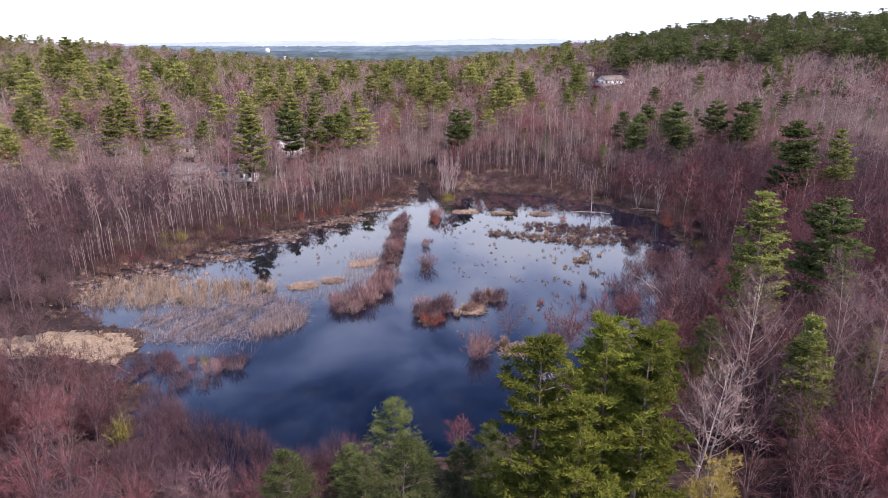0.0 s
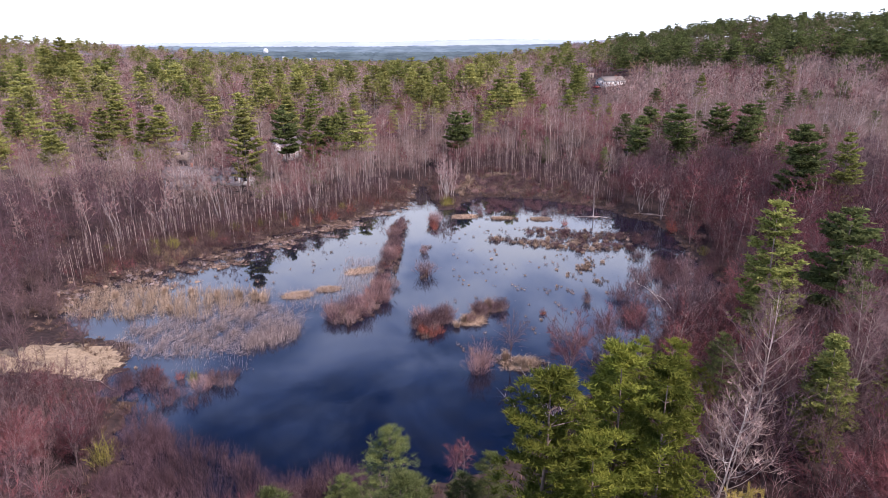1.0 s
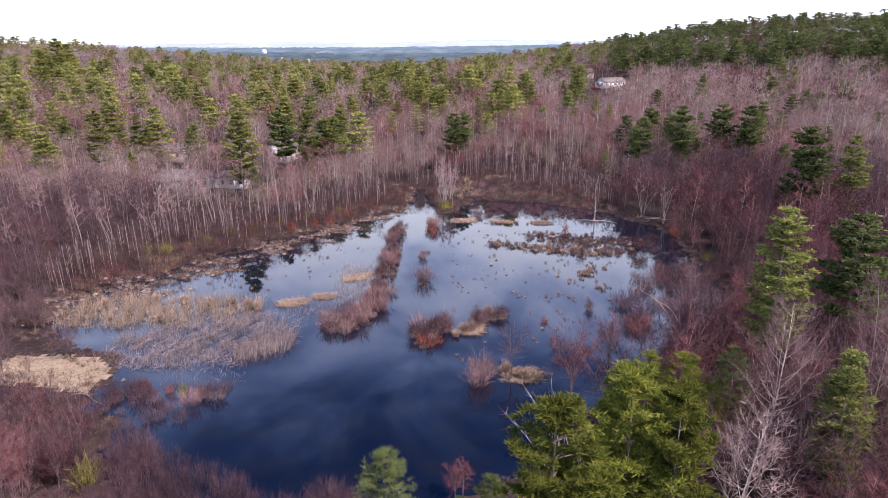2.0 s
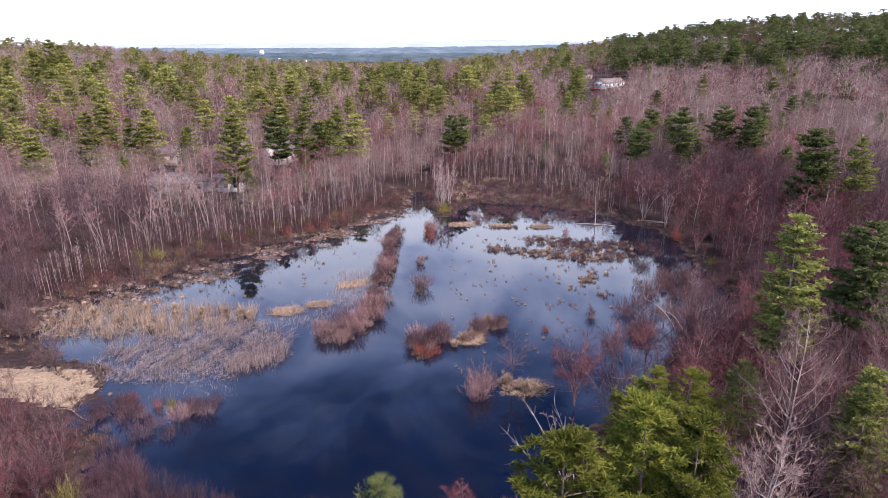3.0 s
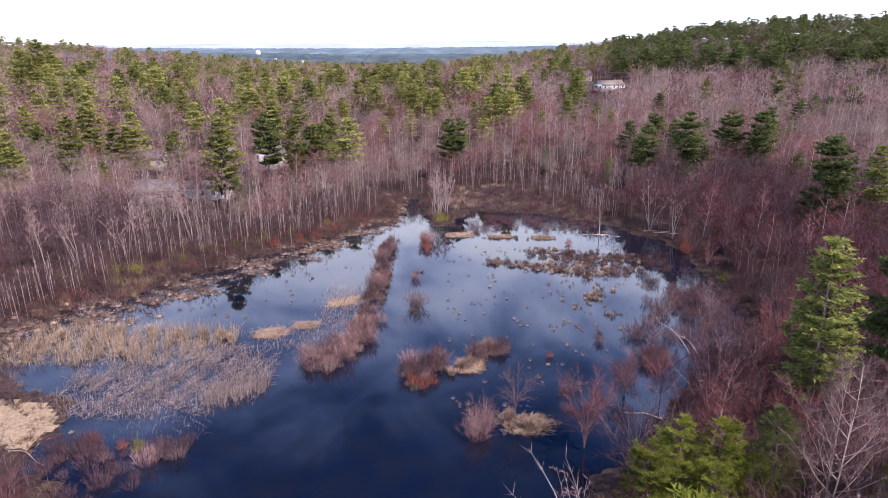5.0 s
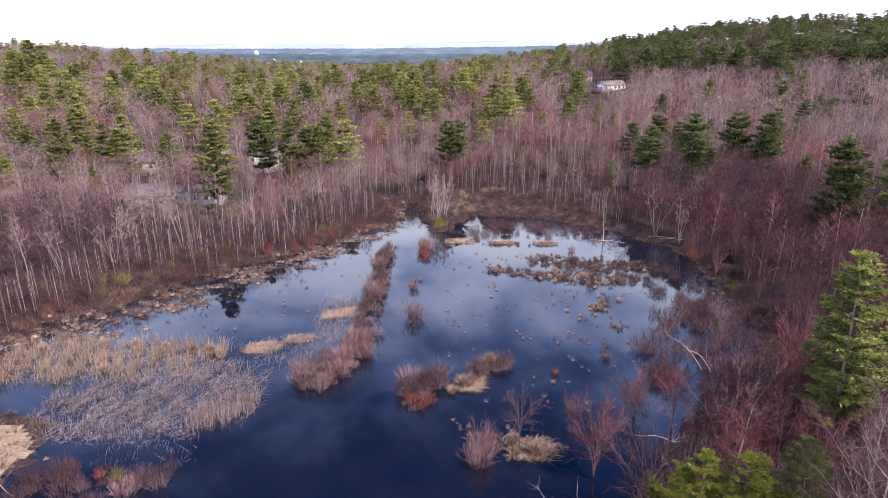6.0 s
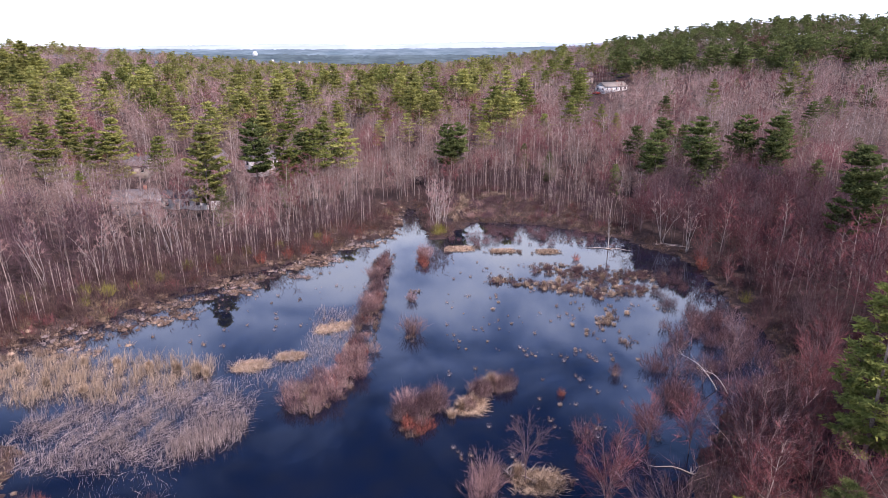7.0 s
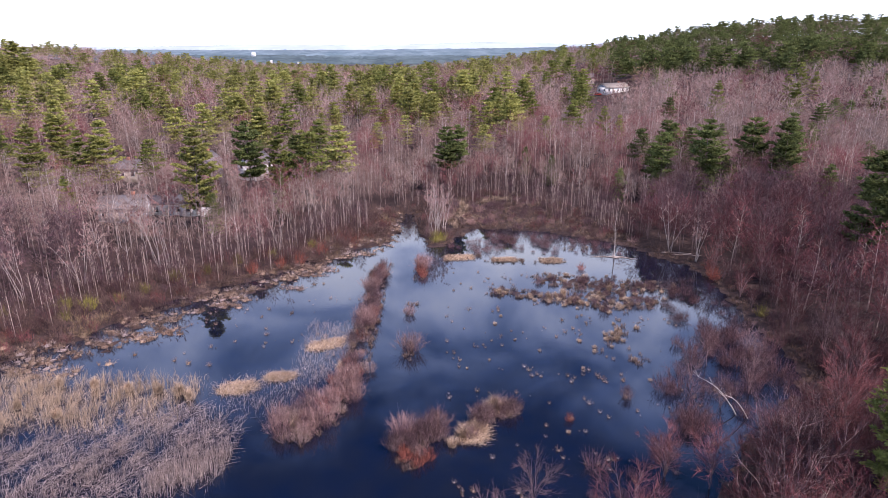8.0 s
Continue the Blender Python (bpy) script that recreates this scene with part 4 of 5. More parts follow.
# single tufts of dry grass in the open water
OPEN_TUFTS = [(24.7, 136.1, 0.8), (25.2, 132.6, 0.7), (11.6, 129.7, 0.7), (12.8, 120.6, 0.6), (14.9, 109.2, 0.5), (21.2, 111.4, 0.6), (24.1, 116.3, 0.9), (26.9, 120.3, 1.0), (29.2, 113.7, 1.0), (16.8, 98.8, 0.8),
              (15.9, 96.1, 0.7), (4.9, 111.8, 0.5), (4.0, 114.3, 0.5), (8.3, 114.2, 0.5), (24.9, 103.6, 0.7), (29.5, 107.8, 0.7), (10.3, 126.6, 0.8), (29.7, 126.1, 0.8), (-42.4, 81, 0.6)]
ISLE_TUFTS = [(7.7, 101.5, 1.5), (3.6, 95.6, 1.3), (2.2, 93.8, 1.1), (5, 97, 1.1), (8.8, 82.8, 1.3), (11, 80.8, 1.4), (12.5, 140, 1.1), (14, 141, 1.0), (21, 137, 1.1), (24, 139, 1.2), (33, 141, 1.1), (18, 138.5, 0.9),
              (8.5, 203, 1.6), (10, 198, 1.6), (6, 184, 1.4), (-14.2, 98, 1.1), (-16.2, 97.6, 1.3), (-12.8, 112, 1.1)]
BED_TUFTS = [(-36, 106.5, 1.4), (-33, 106, 1.5), (-45, 108, 1.3), (-50, 108.5, 1.2), (-58, 107, 1.4), (-40, 107, 1.2), (-31.5, 105, 1.2), (-52, 103, 1.2), (-46, 101, 1.2)]
for k, (x, y, s) in enumerate(OPEN_TUFTS + ISLE_TUFTS + BED_TUFTS):
    tall = s > 1.05
    set_thing(("tall_tuft%d" if tall else "tuft%d") % (k % 4), maker_tussock(20 + k % 4, 0.75, 1.25 if tall else 0.7, "straw", "pale dry grass tuft standing in shallow pond water", "grass tufts in the pond", n=240 if tall else 110, w=0.03), x, y, s * (1.0 if tall else 0.8), z=max(ground_at(x, y), 0) - 0.03)
# small sedge tufts by the hundred
small = np.concatenate([rngm.uniform((2, 84), (42, 152), (2600, 2)), rngm.uniform((-42, 112), (-12, 154), (1000, 2))])
small = small[(pond_dist(small[:, 0], small[:, 1]) < -1) & (rough(small[:, 0], small[:, 1], 7, 21) > rngm.uniform(0.05, 1.0, len(small)))][:420]
tone = rngm.randint(0, 3, len(small))
tiny = tussock(np.random.RandomState(4), 1.0, 1.0, 34, 0.035)
for k, (mat, label) in enumerate((("reed", "small pale sedge tufts in shallow pond water"), ("sedge", "small brown sedge tufts in shallow pond water"), ("meadow", "small tan sedge tufts in shallow pond water"))):
    sp_ = small[tone == k]
    sz = 0.15 + 0.5 * rngm.uniform(0, 1, len(sp_)) ** 1.5
    stuff("sedge_tufts", scatter(join(tiny), np.column_stack([sp_, np.full(len(sp_), -0.03)]), sz, rngm.uniform(0, 6.28, len(sp_)), sz * 0.9), M[mat], label, "sedge")
for k in range(95):
    line, half = ISLANDS[(6, 6, 6, 7, 8, 15)[k % 6]]
    i = rngm.randint(len(line) - 1)
    u = rngm.uniform()
    x, y = line[i][0] + (line[i + 1][0] - line[i][0]) * u + rngm.normal() * 1.3, line[i][1] + (line[i + 1][1] - line[i][1]) * u + rngm.normal() * half * 0.6
    set_thing("tuft%d" % (k % 4), None, x, y, rngm.uniform(0.5, 1.15), z=max(ground_at(x, y), 0) - 0.03)

# shrubs on the islands and in the water
SH = {
    "brown": maker_shrub(41, 1.3, 2.1, "bark_dusk", "twig_plum", "bare brown shrub on a marshy island", "marsh shrubs", stems=90, twigs=5),
    "brown2": maker_shrub(42, 1.5, 1.8, "bark_dusk", "twig_plum", "low bare mauve-brown shrub in the marsh", "marsh shrubs", stems=100, twigs=5),
    "rust": maker_shrub(43, 0.9, 1.4, "shrub_red", "shrub_red", "rust-red bare shrub at the water's edge", "marsh shrubs", stems=60),
    "grey": maker_shrub(44, 1.8, 2.6, "twig_plum", "twig_mauve", "grey leafless shrub standing in flooded ground", "marsh shrubs", stems=100, twigs=5),
    "pale": maker_shrub(51, 1.4, 2.0, "bark_dusk", "twig_grey", "pale grey leafless shrub on a marshy island", "marsh shrubs", stems=90, twigs=5),
    "flood": maker_shrub(48, 1.9, 2.6, "twig_dusk", "twig_plum", "dark plum leafless shrub standing in flooded ground", "marsh shrubs", stems=90),
    "olive": maker_shrub(45, 1.0, 1.6, "shrub_green", "shrub_green", "yellow-green budding shrub by the water", "marsh shrubs", stems=70),
    "mauve": maker_shrub(46, 2.6, 3.2, "twig_dusk", "twig_mauve", "rounded mauve leafless shrub on the pond shore", "shore shrubs", stems=190, twigs=4, w=0.035),
    "red": maker_shrub(47, 2.2, 3.0, "twig_red", "twig_red", "red-twigged leafless shrub on the pond shore", "shore shrubs", stems=150, twigs=4, w=0.035),
}


def bush(kind, x, y, s=1.0):
    z = ground_at(x, y)
    set_thing(kind, SH[kind], x, y, s, z=max(z, -0.05))


for k_isl, (line, half) in enumerate(ISLANDS[:9]):
    low = k_isl > 5
    for (ax, ay), (bx, by) in zip(line[:-1], line[1:]):
        ln = math.hypot(bx - ax, by - ay)
        k = max(1, int(ln * half / (1.5 if low else 0.9 if ay < 115 else 1.7)))
        for i in range(k):
            u = rngm.uniform()
            kinds = ["brown", "flood", "brown", "flood", "brown2"] if low else ["grey", "brown2", "brown", "brown", "grey", "pale", "brown2", "rust", "rust"]
            bush(kinds[rngm.randint(len(kinds))], ax + (bx - ax) * u + rngm.normal() * half * (0.9 if low else 0.6), ay + (by - ay) * u + rngm.normal() * half * 0.6, rngm.uniform(0.25, 0.6) if low else rngm.uniform(0.45, 1.3))
for kind, x, y, s in (("rust", -1.6, 90.5, 1.1), ("rust", -0.4, 91.5, 1.0), ("rust", -3.2, 92.5, 0.9), ("brown", -1, 96, 1.2), ("brown", 0.4, 98, 1.1), ("brown2", -3, 95, 1.1), ("brown", 6, 98.5, 1.2), ("brown2", 9.8, 100.8, 1.0),
                      ("rust", -13.6, 101, 1.4), ("rust", -11.5, 107, 1.3), ("rust", -12.3, 104, 1.2), ("rust", -38.6, 79, 1.0), ("rust", -35.1, 78, 0.8), ("olive", -33.3, 77.7, 0.9), ("rust", -2.2, 152, 1.4), ("rust", -2.3, 157, 1.4),
                      ("grey", -18, 97, 1.0), ("pale", -17, 99, 1.1), ("brown2", -16.5, 101, 1.1), ("grey", -18.6, 99.5, 0.9), ("brown", -15.5, 103.5, 1.1), ("brown2", -17, 95.6, 1.0), ("pale", -15, 95.2, 0.9), ("brown", -14.4, 100, 1.2), ("rust", -15.6, 99.2, 0.9), ("brown", -4.3, 93.6, 1.1), ("grey", -3.4, 96.4, 1.0), ("brown2", 1.0, 95.4, 0.9), ("brown2", -28.5, 76.5, 1.1), ("brown2", -30.5, 77.5, 1.0), ("grey", -31, 75, 0.9), ("brown", -36, 76, 0.8), ("grey", 5.6, 81, 1.1), ("grey", 4.6, 79, 1.0), ("olive", 1, 172, 1.8), ("olive", 2.4, 173.5, 1.5), ("grey", 0.2, 175, 1.3),
                      ("brown2", 3, 175, 1.4), ("rust", 16.5, 98.5, 0.7), ("rust", 30.5, 152.5, 1.0), ("brown", 25, 103.5, 0.8)):
    bush(kind, x, y, s)
FLOOD = join(shrub(np.random.RandomState(49), 0.75, 1.0, 60, 5, 0.014))


def flood_brush(n, poly, lo, hi, mat="twig_plum", label="dark plum leafless brush standing in flooded ground"):
    """Leafless shrubs standing in shallow water, too many to tell apart."""
    p = points_in(poly, n, rngm)
    sz = rngm.uniform(lo, hi, n)
    stuff("flooded_brush", scatter(FLOOD, np.column_stack([p, np.maximum(land(p[:, 0], p[:, 1]), -0.05)]), sz, rngm.uniform(0, 6.28, n), sz * rngm.uniform(0.8, 1.3, n)), M[mat], label, "shrubs")


flood_brush(50, [(27, 94), (34, 112), (38, 121), (47, 122), (52, 116), (47, 103), (36, 97)], 1.2, 3.0, "twig_dusk")
flood_brush(9, [(15, 84), (21, 97), (30, 105), (34, 98), (25, 86)], 0.8, 2.4)
flood_brush(34, [(-44, 79), (-40, 80), (-28, 79), (-27, 73), (-36, 68), (-42, 73)], 0.7, 2.0)
HEAD = [(2, 187), (30, 182), (47, 168), (54, 172), (46, 192), (31, 212), (14, 216), (0, 209)]
flood_brush(90, HEAD, 0.8, 2.2, "twig_plum", "plum-brown leafless brush on the wet meadow")
flood_brush(60, HEAD, 0.7, 2.0, "twig_mauve", "mauve leafless brush on the wet meadow")
flood_brush(40, HEAD, 0.5, 1.6, "twig_maroon", "maroon leafless brush on the wet meadow")
flood_brush(80, [(8, 163), (3, 168), (16, 178), (30, 176), (44, 168), (40, 162), (28, 163)], 0.6, 1.7, "twig_dusk")
flood_brush(36, [(38, 121), (40, 133), (44, 142), (50, 150), (52, 135), (50, 120)], 0.6, 1.8, "twig_dusk")
for _ in range(26):
    x, y = points_in([(10, 184), (0, 205), (14, 214), (36, 205), (46, 180), (40, 176), (28, 183)], 1, rngm)[0]
    bush(["brown", "brown2", "brown2"][rngm.randint(3)], x, y, rngm.uniform(0.6, 1.0))


# ---- the woods ----
rngw = np.random.RandomState(5)
GROVE = {
    "red": [maker_bare(100 + i, 12.5, "bark_grey", "twig_red", "leafless red maple with a haze of red buds", "bare trees round the pond", spread=0.27, twigs=14, clear=0.28) for i in range(3)],
    "mauve": [maker_bare(110 + i, 14.5, "bark_grey", "twig_mauve", "slender leafless tree with mauve twigs", "bare trees round the pond", spread=0.2, twigs=11, clear=0.4) for i in range(3)],
    "grey": [maker_bare(120 + i, 15, "bark_pale", "twig_grey", "pale-barked leafless tree with spreading limbs", "bare trees round the pond", spread=0.23, twigs=11, clear=0.36) for i in range(3)],
    "birch": [maker_bare(130 + i, 12.5, "bark_pale", "twig_mauve", "clump of slim white birch stems without leaves", "bare trees round the pond", stems=4, spread=0.14, limbs=20, subs=4, clear=0.5, r0=0.008) for i in range(2)],
    "big": [maker_bare(140 + i, 19, "bark_grey", "twig_rose", "tall leafless tree with pale spreading branches", "bare trees round the pond", spread=0.29, limbs=19, subs=9, twigs=15, clear=0.32, r0=0.0062, upright=0.95, twig_w=0.028) for i in range(2)],
    "nred": [maker_fan(170 + i, 9, "bark_rose", "twig_red", "leafless red maple with a rounded haze of red twigs", "bare trees round the pond", spread=(0.36, 0.28, 0.42)[i], stems=(9, 7, 10)[i], subs=14, twigs=13, fork=(0.03, 0.2, 0.05)[i], twig_w=0.03) for i in range(3)],
    "nmauve": [maker_fan(175 + i, 9, "bark_rose", "twig_rose", "young leafless tree with fine mauve twigs", "bare trees round the pond", spread=(0.34, 0.26, 0.4)[i], stems=(7, 6, 9)[i], subs=12, twigs=8, fork=(0.03, 0.22, 0.05)[i], twig_w=0.027) for i in range(3)],
    # maples like nred, their shade put into darker bark and twigs
    "nwine": [maker_fan(185 + i, 9, "bark_dusk", "twig_maroon", "leafless red maple with maroon twigs darkened for shade", "bare trees round the pond", spread=(0.36, 0.28)[i], stems=(8, 7)[i], subs=13, twigs=9, fork=(0.04, 0.2)[i], twig_w=0.03) for i in range(2)],
    "nplum": [maker_fan(180 + i, 9, "bark_dusk", "twig_plum", "young leafless tree with dark plum twigs", "bare trees round the pond", spread=(0.36, 0.42)[i], stems=(8, 10)[i], subs=12, twigs=9, fork=0.03, twig_w=0.03) for i in range(2)],
    "snag": [maker_bare(150, 11, "bark_pale", "twig_grey", "dead grey tree standing in the water", "dead trees", spread=0.12, limbs=12, subs=2, twigs=2, clear=0.25, r0=0.010)],
}
PINES = {
    "tall": [maker_pine(200 + i, 22, "needle", "tall green white pine with layered boughs", "white pines", spread=0.21, first=0.2, whorls=14, arms=8, tufts=11, needles=11, size=0.62, needle_w=0.24, ragged=0.36, dome=0.62, flat=0.2) for i in range(3)],
    "dark": [maker_pine(210 + i, 20, "needle_dark", "dark green white pine with layered boughs", "white pines", spread=0.25, first=0.36, whorls=10, arms=9, tufts=11, needles=12, size=0.75, needle_w=0.28, ragged=0.36, dome=0.6, flat=0.2) for i in range(2)],
    "west": [maker_pine(240 + i, 22, "needle_gold", "broad yellow-green white pine with layered boughs", "white pines", spread=0.25, first=0.2, whorls=13, arms=9, tufts=12, needles=11, size=0.78, needle_w=0.29, ragged=0.36, dome=0.62, flat=0.18) for i in range(2)],
    "small": [maker_pine(220, 9, "needle_dark", "young bushy green pine", "white pines", spread=0.30, first=0.05, whorls=15, arms=8, tufts=8, needles=22, size=0.32, needle_w=0.06)],
    "bushy": [maker_pine(225 + i, 12, "needle_front", "bushy yellow-green young pine at the pond shore", "white pines", spread=0.26, first=0.05, whorls=15, arms=8, tufts=13, needles=22, size=0.3, needle_w=0.1, ragged=0.4, dome=0.42) for i in range(2)],
    "front": [maker_pine(230 + i, 23, "needle_front", "large yellow-green white pine in sunlight", "white pines", spread=0.19, first=0.08, whorls=19, arms=8, tufts=10, needles=26, size=0.5, needle_w=0.135, ragged=0.42, dome=0.45, flat=0.42) for i in range(3)],
}


def stand(book, kind, x, y, h=None, label=""):
    i = rngw.randint(len(book[kind]))
    base = {"red": 12.5, "mauve": 14.5, "grey": 15, "birch": 12.5, "big": 19, "snag": 11, "tall": 22, "west": 22, "dark": 20, "small": 9, "front": 23, "nred": 9, "nmauve": 9, "nplum": 9, "nwine": 9, "bushy": 12}[kind]
    s = 1.0 if h is None else h / base
    set_thing(kind + str(i), book[kind][i], x, y, s, label=label)
    TAKEN.append((x, y))


TAKEN = []
# tall trees keep outside this line; within it the ground is bog and low brush
TREELINE = [(-75, 118), (-70, 137), (-66.5, 139), (-58, 147), (-48, 155), (-39, 160), (-31, 173), (-21.5, 192), (-10, 203), (0, 212), (14, 219), (31, 214), (44.5, 193), (50, 168), (57, 157), (58, 140), (57, 125), (54, 112), (40, 94), (0, 90), (-60, 98)]
# pines that can be told apart: place and height of the top
NEAR_PINES = [
    ("front", 11.5, 40.5, 23.8), ("front", 6, 37.5, 24), ("front", 14.6, 39.3, 22), ("front", 9, 36.2, 20.5), ("bushy", 20.5, 62.2, 13.3), ("bushy", 17.7, 61, 12.1), ("bushy", 23.8, 62, 12.7), ("bushy", 26.5, 61.5, 10.4), ("bushy", 22, 59.5, 11.5), ("small", -4.8, 48.8, 12.2),
    ("small", -6.8, 44, 10), ("small", -2.5, 46, 9.5), ("small", -8.5, 47, 9), ("small", 1.5, 47, 9.5), ("small", 4, 50, 9), ("small", -3, 38, 16),
    ("small", -12, 40, 13), ("tall", 35.5, 55, 17), ("tall", 37.5, 58, 15), ("tall", 47, 62, 12), ("small", 31, 66, 12),
]
EAST_PINES = [
    ("tall", 42, 78.5, 23.2), ("dark", 52, 80, 22.5), ("dark", 77.5, 137.5, 26), ("tall", 90, 141, 24), ("dark", 72, 195, 26.3), ("dark", 84.7, 196, 26.5),
    ("dark", 92.3, 193, 25.3), ("dark", 89, 187, 22), ("dark", 62.5, 199, 22.5), ("small", 52, 201, 12), ("small", 36, 218, 13), ("dark", 8, 225, 22),
    ("dark", 5, 222, 20), ("tall", 60.7, 254, 25), ("tall", 66, 252, 21), ("tall", 116, 289, 31), ("tall", 137, 270, 31.5), ("tall", 162, 311, 37),
    ("tall", 168, 310, 34), ("tall", 155, 308, 34), ("small", 148, 262, 27), ("small", 30, 229, 14), ("small", 62, 203, 12),
]
WEST_PINES = [
    ("west", -55.2, 178, 26), ("west", -102, 168, 23.5), ("west", -101, 192, 25.5), ("west", -113, 227, 28), ("west", -87, 201, 26), ("tall", -92, 198, 24),
    ("dark", -49.7, 202.5, 24.5), ("tall", -42.5, 207, 22.5), ("dark", -38, 212, 21), ("tall", -82, 172, 16), ("small", -50, 174, 12), ("small", -40, 196, 12),
    ("west", -205, 357, 49), ("west", -198, 355, 46), ("west", -211, 352, 44),
]
for kind, x, y, top in NEAR_PINES + EAST_PINES + WEST_PINES:
    stand(PINES, kind, x, y, top - ground_at(x, y))
# bare trees that can be told apart: place and height
NEAR_TREES = [
    ("big", 30.8, 58, 19), ("big", 34, 62, 18), ("big", 39, 57, 18), ("big", 44, 56, 20), ("grey", 21.5, 46, 16), ("grey", 24.5, 49, 15),
    ("big", 46, 66, 18), ("birch", 12, 61, 9), ("grey", -69, 172, 12), ("grey", -73, 170, 13), ("mauve", -76, 171, 12), ("mauve", -66, 175, 12), ("mauve", -84, 205, 12), ("grey", -88, 206, 13), ("mauve", -80, 190, 11), ("grey", -92, 205, 13), ("red", 13, 57, 8), ("red", 2, 58, 5), ("red", 17, 60, 9),
]
WATER_TREES = [
    ("snag", 39.4, 160, 12), ("birch", 52.3, 162.5, 14), ("birch", 55.5, 156, 11), ("nred", 16.4, 76.9, 10), ("nmauve", 9.4, 81.8, 8), ("nmauve", 5.2, 80.5, 5.5),
    ("nmauve", 4.2, 79, 4.5), ("nmauve", 34, 106, 5.5), ("nmauve", 39, 112, 6), ("nmauve", 44, 109, 6), ("nmauve", 41, 104, 6.5),
    ("nmauve", 46, 114, 6), ("nmauve", 36, 101, 5), ("nred", 24, 88, 7), ("nred", 28, 86, 8), ("birch", 0.8, 174, 11),
    ("birch", 1.5, 177, 13), ("birch", 2.8, 179, 13), ("birch", -0.5, 179, 12), ("birch", 1.2, 183, 13), ("mauve", 3.5, 175, 9), ("mauve", 0, 186, 12),
    ("mauve", 3, 187, 11), ("birch", -33, 163, 12), ("birch", -52, 151, 13), ("birch", -63, 140, 13), ("birch", -70, 134, 12), ("red", 27, 70, 12), ("red", 72, 127, 15), ("red", 77, 130, 15), ("red", 82, 133, 14), ("red", 67, 122, 14), ("red", 62, 128, 13), ("red", 66, 140, 14), ("red", 60, 150, 13), ("red", 72, 148, 14),
]
for kind, x, y, h in NEAR_TREES + WATER_TREES:
    stand(GROVE, kind, x, y, h)
TAK = np.array(TAKEN)


def free(x, y, room):
    if any(math.hypot(x - a, y - b) < r for a, b, r in HOUSES):
        return False
    return np.min(np.hypot(TAK[:, 0] - x, TAK[:, 1] - y)) > room


# the belt of trees and shrubs next to the water
belt, tries, CROWD = 0, 0, []
while belt < 300 and tries < 20000:
    tries += 1
    x, y = rngw.uniform(-95, 80), rngw.uniform(38, 235)
    if abs(x) > 0.78 * y + 8:
        continue
    d = float(pond_dist(np.array([x]), np.array([y]))[0])
    west = x < -14 and y > 100
    if d < (6 if west else 3) or d > 46 or not free(x, y, 2.2) or inside_poly(np.array([x]), np.array([y]), TREELINE)[0]:
        continue
    if y < 62 and -12 < x < 22:
        continue
    if x < -50 and 90 < y < 128:
        kind = ["nplum", "nmauve", "mauve", "nwine"][rngw.randint(4)]
        h = rngw.uniform(7, 11)
    elif x < -14 and y > 90:
        kind = ["mauve", "mauve", "grey", "mauve", "red", "mauve", "birch"][rngw.randint(7)]
        h = rngw.uniform(9, 14)
    elif y > 170:
        kind = ["mauve", "grey", "mauve", "grey", "red"][rngw.randint(5)]
        h = rngw.uniform(7, 10.5)
    elif x > 0:
        kind = (["nwine", "nplum", "nred", "nplum"] if y < 100 else ["nwine", "red", "nplum", "nwine"])[rngw.randint(4)]
        h = rngw.uniform(8, 13)
    else:
        kind = ["nwine", "nmauve", "nplum", "nplum"][rngw.randint(4)]
        h = rngw.uniform(5, 9)
    if y > 112 and kind in GROVE and belt % 3:
        CROWD.append((kind, x, y, h))
        TAKEN.append((x, y))
    else:
        stand(GROVE, kind, x, y, h)
    belt += 1
# young trees and tall bushes that crowd the near and eastern shores
NEAR_WEST = [(-72, 40), (-14, 36), (-9, 49), (-24, 50), (-33, 54), (-38, 64), (-46, 75), (-66, 76), (-76, 62)]
POINT_BRUSH = [(-72, 76), (-57, 77), (-56, 82), (-61, 90), (-66, 100), (-78, 100)]
EAST_SHORE = [(17, 66), (24, 56), (40, 62), (58, 92), (64, 120), (60, 146), (54, 150), (55, 120), (52, 106), (40, 93), (24, 76)]
for poly, n, kinds, lo, hi in ((NEAR_WEST, 130, ["nwine", "nplum", "nplum", "nwine", "nplum", "nmauve"], 3.0, 6.5), ([(-62, 58), (-41, 54), (-38, 64), (-46, 73), (-62, 75)], 60, ["nwine", "nmauve", "nplum", "nred"], 3.0, 6.0), ([(-72, 94), (-62, 96), (-60, 110), (-66, 118), (-82, 114)], 34, ["nmauve", "nplum", "nmauve"], 2.5, 5.0), (POINT_BRUSH, 22, ["nmauve", "nplum", "nmauve"], 2.5, 5.5), (EAST_SHORE, 100, ["nwine", "nplum", "nwine", "nplum", "nred"], 4.0, 9.0)):
    for x, y in points_in(poly, n, rngw):
        kind, h = kinds[rngw.randint(len(kinds))], rngw.uniform(lo, hi)
        if ground_at(x, y) < -0.2:
            continue
        if y < 62:
            stand(GROVE, kind, x, y, h)
        else:
            CROWD.append((kind, x, y, h))
            TAKEN.append((x, y))
